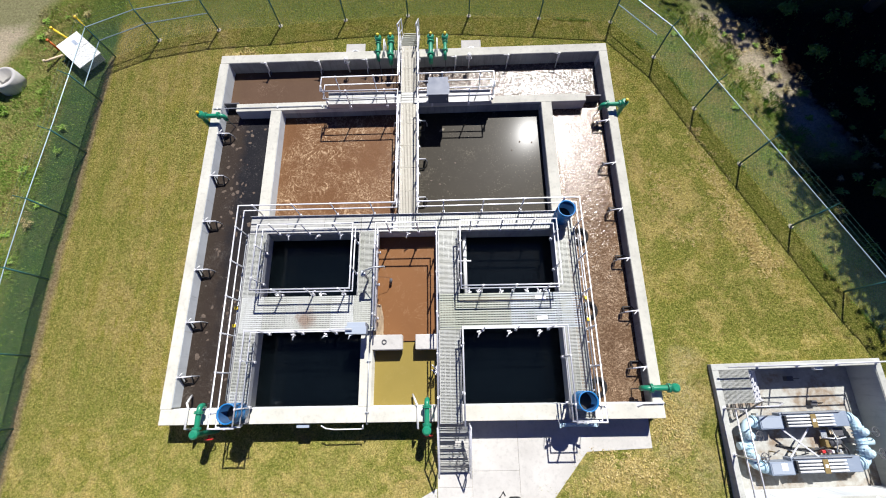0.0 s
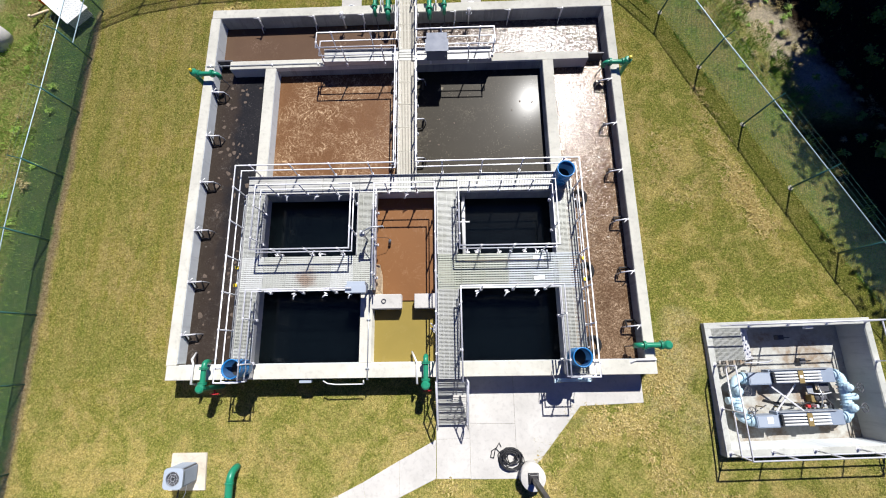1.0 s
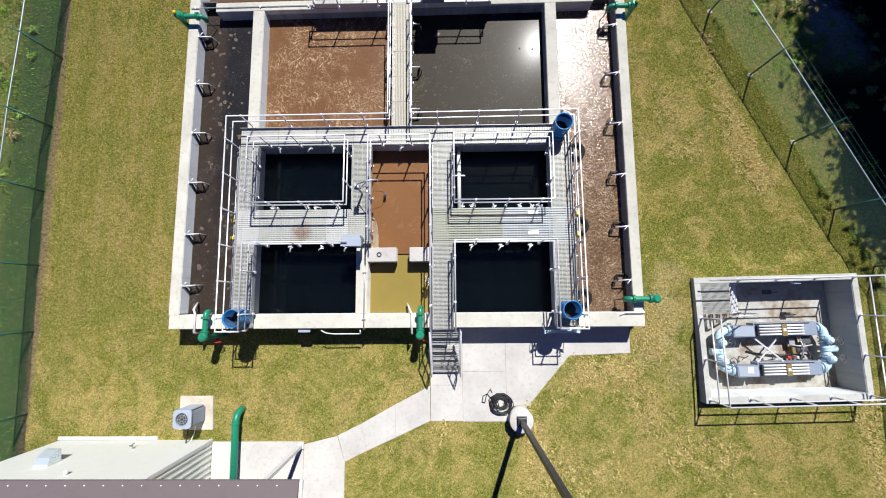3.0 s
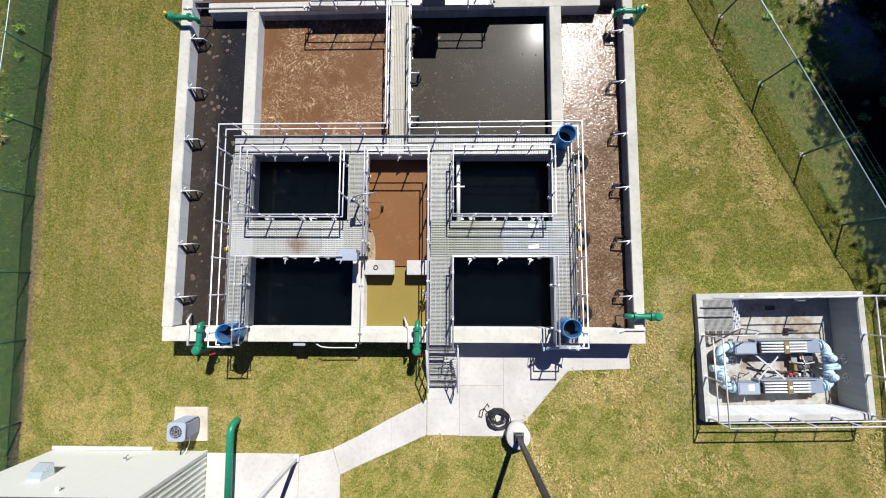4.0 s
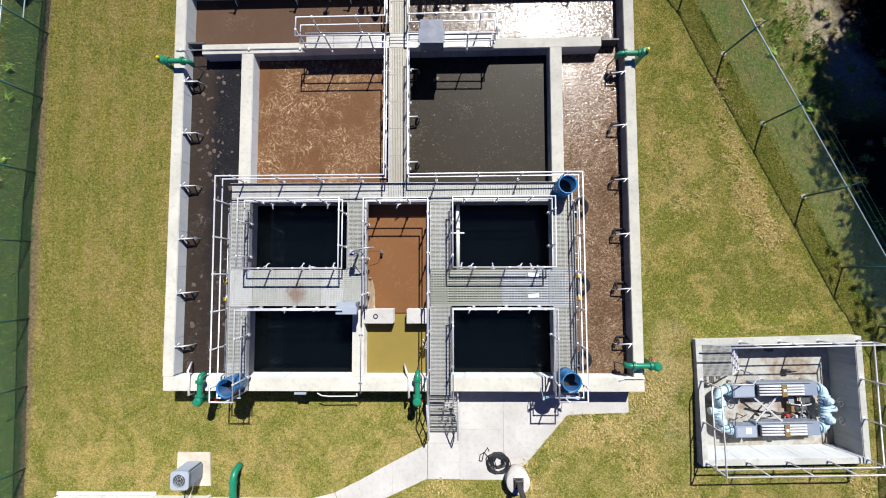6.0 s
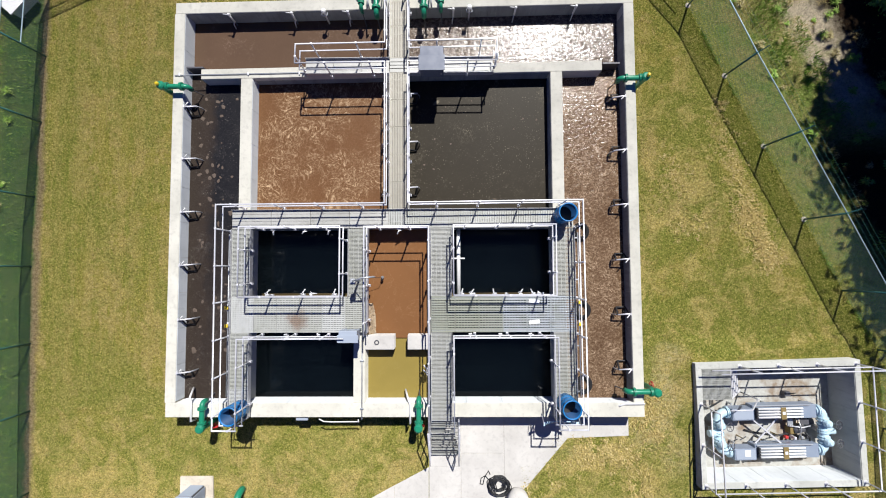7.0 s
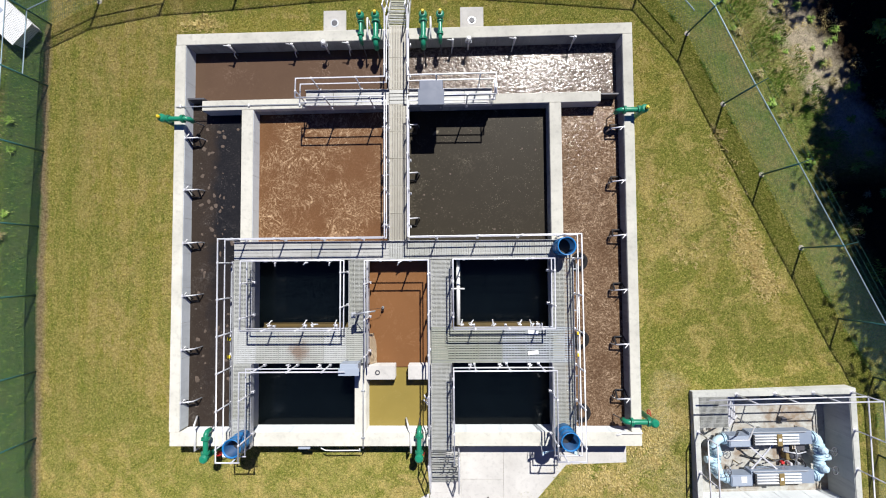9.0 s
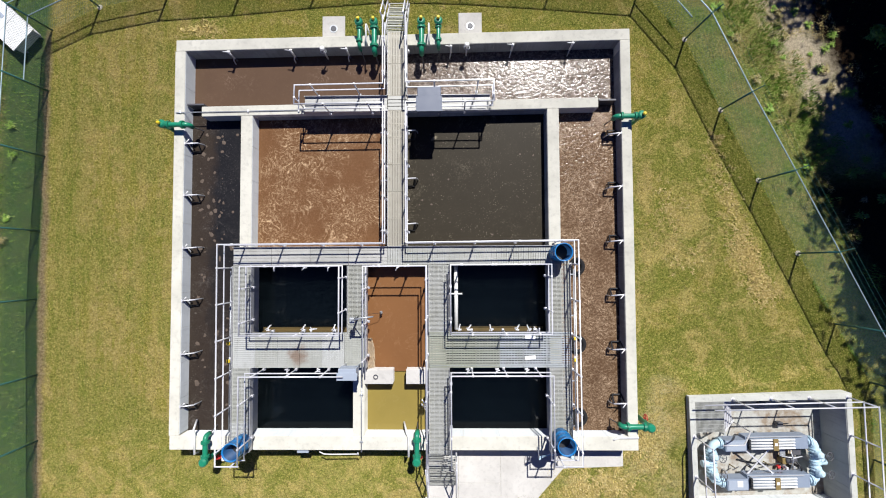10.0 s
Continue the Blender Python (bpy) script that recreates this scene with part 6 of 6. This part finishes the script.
spots = [(29.2, 11.0), (29.4, 14.2), (28.8, 17.4), (28.6, 20.6), (27.4, 23.6), (25.4, 25.4), (32.0, 9.6), (32.2, 12.8), (32.4, 16.0), (31.8, 19.2), (31.2, 22.6), (29.6, 26.2), (35.0, 8.4), (35.2, 11.6),
         (35.0, 15.0), (35.4, 18.6), (34.6, 22.2), (33.0, 25.8), (23.6, 28.8), (26.2, 29.0), (38.4, 13.2), (38.2, 17.4), (38.0, 21.4), (31.6, 6.4), (36.6, 5.0), (27.0, 9.4)]
rng = random.Random(21)
for i, (x, y) in enumerate(spots):
    m = pose(x + (1.3 if y > 19 else -0.15 if y > 12.5 else 0.6) + rng.uniform(-0.5, 0.5), y + rng.uniform(-0.5, 0.5), -0.05, 0, 0, rng.uniform(0, 360)) @ Matrix.Scale(rng.uniform(0.88, 1.12) if i < 25 else 0.74, 4)
    if i < 3:
        kinds[i].matrix_basis = m
        continue
    c_ = copy_thing(kinds[i % 3], m)
    c_.matrix_basis = m


# ---- weeds and grass ----
def blades(name, xy, low, high, width, material, label, category, seed, lean=0.5):
    g = np.random.default_rng(seed)
    n = len(xy)
    a = g.uniform(0, 2 * np.pi, n)
    w = g.uniform(0.5, 1.0, n) * width
    h = g.uniform(low, high, n)
    tilt = g.uniform(0, 2 * np.pi, n)
    out = h * lean * g.uniform(0.3, 1.4, n)
    base = np.stack([xy[:, 0], xy[:, 1], np.full(n, -0.005)], 1)
    dx = np.stack([np.cos(a) * w, np.sin(a) * w, np.zeros(n)], 1)
    tip = base + np.stack([np.cos(tilt) * out, np.sin(tilt) * out, h], 1)
    v = np.stack([base - dx, base + dx, tip], 1).reshape(-1, 3)
    ob = link(name, mesh_of(name, v, np.arange(n * 3).reshape(-1, 3), material))
    return tagged(ob, label, category, kind="stuff")


def clear_of(xy, rects):
    ok = np.ones(len(xy), bool)
    for x0, x1, y0, y1 in rects:
        ok &= ~((xy[:, 0] > x0) & (xy[:, 0] < x1) & (xy[:, 1] > y0) & (xy[:, 1] < y1))
    return xy[ok]


g = np.random.default_rng(5)
lawn_xy = g.uniform((-5.6, -8), (24.4, 17.2), (200000, 2))
lawn_xy = lawn_xy[lawn_xy[:, 0] + 0.49 * lawn_xy[:, 1] < 25.9]
lawn_xy = clear_of(lawn_xy, [(-0.06, 16.06, -0.06, 14.64), (18.1, 24.05, -2.95, 2.0), (8.8, 12.1, -3.3, 0), (12.0, 16.0, -1.0, 0), (12.0, 13.2, -2.0, -0.9), (5.6, 8.9, -4.2, -2.5), (1.1, 5.9, -9, -3.8), (-4.3, 1.2, -10, -3.8), (0, 1.2, -3.5, -2.35),
                             (4.8, 5.8, 14.5, 15.8), (10.0, 10.95, 14.5, 15.85), (11.4, 12.5, -3.6, -2.6)])
blades("grass", lawn_xy, 0.025, 0.075, 0.015, BLADE, "short mown grass with dry yellow blades", "grass", 6, 0.9)
wild = np.concatenate([g.uniform((-13, -6), (-5.75, 20), (38000, 2)), g.uniform((-6, 17.0), (22, 23), (30000, 2)), g.uniform((18, 2), (29, 18), (45000, 2))])
inside = (wild[:, 0] > -5.75) & (wild[:, 1] < 17.3) & (wild[:, 0] + 0.49 * wild[:, 1] < 26.1)
track_ = (-0.92 * wild[:, 0] + 0.4 * wild[:, 1] > 15.6) | ((wild[:, 0] + 0.49 * wild[:, 1] > 29.3) & (wild[:, 1] > 9.8))
inside |= (wild[:, 0] + 0.49 * wild[:, 1] > 27.6) & (wild[:, 1] < 9.6)
wild = wild[~inside & (~track_ | (g.uniform(size=len(wild)) < 0.05))]
blades("weeds", wild, 0.03, 0.11, 0.014, WEED, "rough tangled weeds outside the fence", "weeds", 8, 0.7)


def bush(seed, spread):
    b = thing("bush", "low ragged green bush at the wood's edge", "bush", group="bushes")
    v, f, c = leaf_cloud(seed, 11, 46, spread, 0.085, 0.35)
    v[:, 2] = np.maximum(v[:, 2] + spread * 0.3, 0.01)
    link("foliage", mesh_of("foliage", v, f, WEED), b)
    part("stem", tube([(0, 0, -0.05), (0.02, 0.03, spread * 0.4)], [0.03, 0.012], 6), BARK, b)
    return b


def weed_clump(seed, n, reach, rise, width, material, label):
    """A tuft of arching leaves, each four faces long."""
    g = random.Random(seed)
    w = thing("weed_clump", label, "weeds", group="weed clumps")
    bm = bmesh.new()
    for k in range(n):
        a = g.uniform(0, 2 * math.pi)
        r, h = reach * g.uniform(0.5, 1.2), rise * g.uniform(0.5, 1.2)
        o = Vector((g.uniform(-0.3, 0.3) * reach, g.uniform(-0.3, 0.3) * reach, 0))
        d, side = Vector((math.cos(a), math.sin(a), 0)), Vector((-math.sin(a), math.cos(a), 0))
        last = None
        for s, wide in ((0.0, 0.3), (0.35, 1.0), (0.7, 0.8), (1.0, 0.05)):
            p = o + d * (r * s) + Vector((0, 0, h * (1 - (s - 0.55) ** 2 * 2.6) * min(1, s * 3)))
            now = [bm.verts.new(p - side * width * wide * 0.5), bm.verts.new(p + side * width * wide * 0.5)]
            if last:
                bm.faces.new((last[0], last[1], now[1], now[0]))
            last = now
    part("leaves", bm, material, w)
    return w


def scatter(kinds, places, low, high, seed):
    g = random.Random(seed)
    for i, (x, y) in enumerate(places):
        m = pose(x + g.uniform(-0.15, 0.15), y + g.uniform(-0.15, 0.15), 0, 0, 0, g.uniform(0, 360)) @ Matrix.Scale(g.uniform(low, high), 4)
        if i < len(kinds):
            kinds[i].matrix_basis = m
        else:
            copy_thing(kinds[i % len(kinds)], m).matrix_basis = m


scatter([bush(31, 0.45), bush(32, 0.6)], [(26.4, 8.2), (26.9, 6.4), (27.4, 10.4), (26.8, 12.4), (25.6, 14.9), (27.8, 14.0), (25.0, 17.2), (28.4, 8.6), (29.0, 12.2), (26.9, 16.6), (-9.6, 12.6), (-9.1, 8.2)], 0.55, 0.95, 9)
clump_kinds = [weed_clump(41, 26, 0.24, 0.16, 0.075, WEED, "broad-leaved green weed clump outside the fence"),
               weed_clump(42, 38, 0.30, 0.30, 0.035, WEED, "tall green grassy weed clump outside the fence"),
               weed_clump(43, 40, 0.32, 0.26, 0.030, DRYWEED, "dry straw-coloured weed clump outside the fence")]
rng = random.Random(17)
along = []
for k in range(26):                                     # the verge between fence and bank
    y = rng.uniform(3.2, 16.5)
    along.append((rng.uniform(0.9, 2.8) + 26.25 - 0.49 * y, y))
for k in range(30):                                     # the edge of the shade
    y = rng.uniform(8.0, 16.5)
    along.append((rng.uniform(29.6, 31.4) - 0.49 * y, y))
for k in range(26):                                     # along the other side
    along.append((rng.uniform(-9.4, -6.9), rng.uniform(-1.0, 14.2)))
for k in range(12):
    along.append((rng.uniform(-9.3, -7.2), rng.uniform(14.5, 18.5)))
scatter(clump_kinds, along, 0.35, 0.8, 18)


def patchy(xy, scale, share, seed):
    """Keeps the points that fall into uneven patches."""
    g = np.random.default_rng(seed)
    waves = sum(np.sin(xy @ (g.normal(size=2) * scale * k) + g.uniform(0, 6.3)) / k ** 0.5 for k in (1.0, 1.3, 1.9, 2.7, 3.8, 5.1))
    rank = np.argsort(np.argsort(waves)) / len(xy)
    return xy[g.uniform(size=len(xy)) < np.clip((rank - (1 - share)) / 0.3, 0, 0.55)]


foot = []                                               # uncut grass round the foot of the fence
for (xa, ya), (xb, yb) in list(zip(LINE, LINE[1:]))[15:23]:
    f = g.uniform(size=(1500, 1))
    foot.append((1 - f) * (xa, ya) + f * (xb, yb) + g.normal(size=(1500, 2)) * 0.05)
blades("uncut_grass", patchy(np.concatenate(foot), 2.2, 0.4, 20), 0.03, 0.12, 0.014, WEED, "uncut dark green grass along the fence's foot", "grass", 19, 0.7)
verge_y = g.uniform(2.5, 17.0, 22000)
verge = np.stack([g.uniform(1.5, 3.4, 22000) + 26.2 - 0.49 * verge_y, verge_y], 1)
verge = verge[(verge[:, 1] > 9.6) | (verge @ (1.0, 0.49) < 28.3)]
blades("tall_grass", patchy(verge, 1.3, 0.55, 3), 0.06, 0.20, 0.02, WEED, "lush tall green grass along the fence", "grass", 14, 0.6)
blades("dry_grass", patchy(verge, 1.1, 0.40, 4), 0.04, 0.14, 0.014, DRYWEED, "dry straw-coloured grass along the fence", "grass", 15, 0.9)
side = g.uniform((-9.6, -4.0), (-7.2, 18.5), (26000, 2))
blades("tall_grass", patchy(side, 1.2, 0.42, 5), 0.06, 0.20, 0.02, WEED, "lush tall green grass outside the fence", "grass", 16, 0.6)
blades("dry_grass", patchy(side, 1.0, 0.62, 6), 0.05, 0.16, 0.015, DRYWEED, "dry brown grass outside the fence", "grass", 17, 0.8)
bank_y = g.uniform(9.6, 16.8, 16000)
bank_xy = np.stack([g.uniform(28.7, 31.6, 16000) - 0.49 * bank_y, bank_y], 1)
blades("straw", patchy(bank_xy, 1.6, 0.6, 7), 0.02, 0.07, 0.013, STRAW, "fallen straw on the bare earth bank", "straw", 18, 2.5)

# mown clippings left lying on the lawn in small heaps
def clippings(name, xy, material, label, seed, size=1.0):
    g = np.random.default_rng(seed)
    per = 12
    p = np.repeat(xy, per, 0)
    n = len(p)
    heap = np.repeat(g.uniform(0.6, 1.3, len(xy)) * size, per)
    p = p + g.normal(size=(n, 2)) * 0.045 * heap[:, None]
    a, rise = g.uniform(0, 2 * np.pi, n), g.uniform(0.012, 0.060, n) * heap
    long, wide = g.uniform(0.010, 0.024, n) * heap, g.uniform(0.006, 0.012, n) * heap
    d, w = np.stack([np.cos(a), np.sin(a)], 1), np.stack([-np.sin(a), np.cos(a)], 1)
    low, high = rise[:, None] * 0.2, rise[:, None]
    v = np.stack([np.hstack([p - d * long[:, None] - w * wide[:, None], low]), np.hstack([p - d * long[:, None] + w * wide[:, None], low]),
                  np.hstack([p + d * long[:, None] + w * wide[:, None], high]), np.hstack([p + d * long[:, None] - w * wide[:, None], high])], 1).reshape(-1, 3)
    ob = link(name, mesh_of(name, v, np.arange(n * 4).reshape(-1, 4), material))
    return tagged(ob, label, "straw", kind="stuff")


KEEP_OFF = [(-0.15, 16.2, -0.1, 14.7), (18.0, 24.05, -2.95, 2.0), (8.8, 12.1, -3.3, 0), (12.0, 16.0, -1.0, 0), (12.0, 13.2, -2.0, -0.9), (5.6, 8.9, -4.2, -2.5), (1.1, 5.9, -9, -3.8), (-4.6, 1.2, -10, -3.8), (0, 1.25, -3.5, -2.35)]
g = np.random.default_rng(23)
swath = []
for (xa, ya), (xb, yb), wide, count in (((19.3, 11.2), (20.4, 7.3), 0.24, 110), ((20.25, 7.4), (21.35, 5.0), 0.24, 360), ((14.0, -1.45), (16.1, -1.6), 0.30, 95), ((16.0, -1.6), (16.4, -3.7), 0.30, 90), ((12.2, -3.3), (12.9, -4.4), 0.35, 70),
                                        ((14.3, -5.3), (15.4, -5.0), 0.45, 85), ((13.2, -2.2), (14.6, -1.5), 0.3, 60), ((17.0, -4.2), (19.5, -4.9), 0.5, 120), ((7.0, -3.9), (9.5, -3.5), 0.2, 90), ((12.0, -5.3), (13.6, -4.8), 0.4, 70), ((16.4, 0.4), (17.0, -1.2), 0.4, 120), ((23.9, -2.6), (24.2, -6.0), 0.22, 120), ((-0.35, 15.2), (0.9, 15.5), 0.2, 60), ((17.6, 9.0), (18.2, 6.2), 0.5, 110)):
    f = g.uniform(size=count)[:, None]
    swath.append((1 - f) * (xa, ya) + f * (xb, yb) + g.normal(size=(count, 2)) * wide)
clippings("straw", clear_of(np.concatenate(swath), KEEP_OFF), STRAW, "heaped straw clippings left lying on the lawn", 24, 1.25)
loose = np.concatenate([patchy(g.uniform((-4.6, 0.5), (-0.2, 16.0), (2600, 2)), 1.6, 0.55, 9), patchy(g.uniform((16.2, -5.5), (22.5, 12.0), (1800, 2)), 1.4, 0.4, 10), patchy(g.uniform((-4.6, -3.8), (16, -0.3), (1800, 2)), 1.5, 0.55, 11)])
loose = clear_of(loose[loose @ (1.0, 0.49) < 24.4], KEEP_OFF)
clippings("dry_tufts", loose, DRYTUFT, "small dry tufts scattered through the mown lawn", 25, 0.7)


def floating_leaves(name, xy, z, material, label, seed, low=0.03, high=0.11):
    """Ragged scraps of leaf and scum that lie on the water."""
    r = np.random.default_rng(seed)
    v, f = [], []
    for px, py in xy:
        size, k, turn = r.uniform(low, high), int(r.integers(6, 10)), r.uniform(0, 6.3)
        squash, first = r.uniform(0.5, 1.0), len(v)
        v.append((px, py, z + 0.012))
        for i in range(k):
            a, d = 6.2832 * i / k, size * r.uniform(0.6, 1.15)
            dx, dy = math.cos(a) * d, math.sin(a) * d * squash
            v.append((px + dx * math.cos(turn) - dy * math.sin(turn), py + dx * math.sin(turn) + dy * math.cos(turn), z + 0.004 + r.uniform(0, 0.008)))
        f += [(first, first + 1 + i, first + 1 + (i + 1) % k) for i in range(k)]
    data = bpy.data.meshes.new(name)
    data.from_pydata(v, [], f)
    data.materials.append(material)
    return tagged(link(name, data), label, "debris", kind="stuff")


g = np.random.default_rng(61)
DEAD_LEAF = painted("dead_leaf", (0.115, 0.085, 0.064), (0.06, 0.045, 0.034), 0.8, 0.5)
drift = np.concatenate([g.uniform((0.62, 1.0), (1.5, 11.4), (60, 2)), g.uniform((1.4, 1.0), (2.3, 11.4), (22, 2))])
floating_leaves("floating_leaves", drift, 0.52, DEAD_LEAF, "pale dead leaves and scum scraps drifting on dark water", 62)
floating_leaves("floating_scraps", np.concatenate([g.uniform((8.4, 7.2), (13.0, 11.2), (26, 2)), [(12.75, 8.95), (12.82, 8.9)]]), 0.50, DEAD_LEAF, "small leaf scraps floating on grey-brown settling water", 63, 0.015, 0.05)
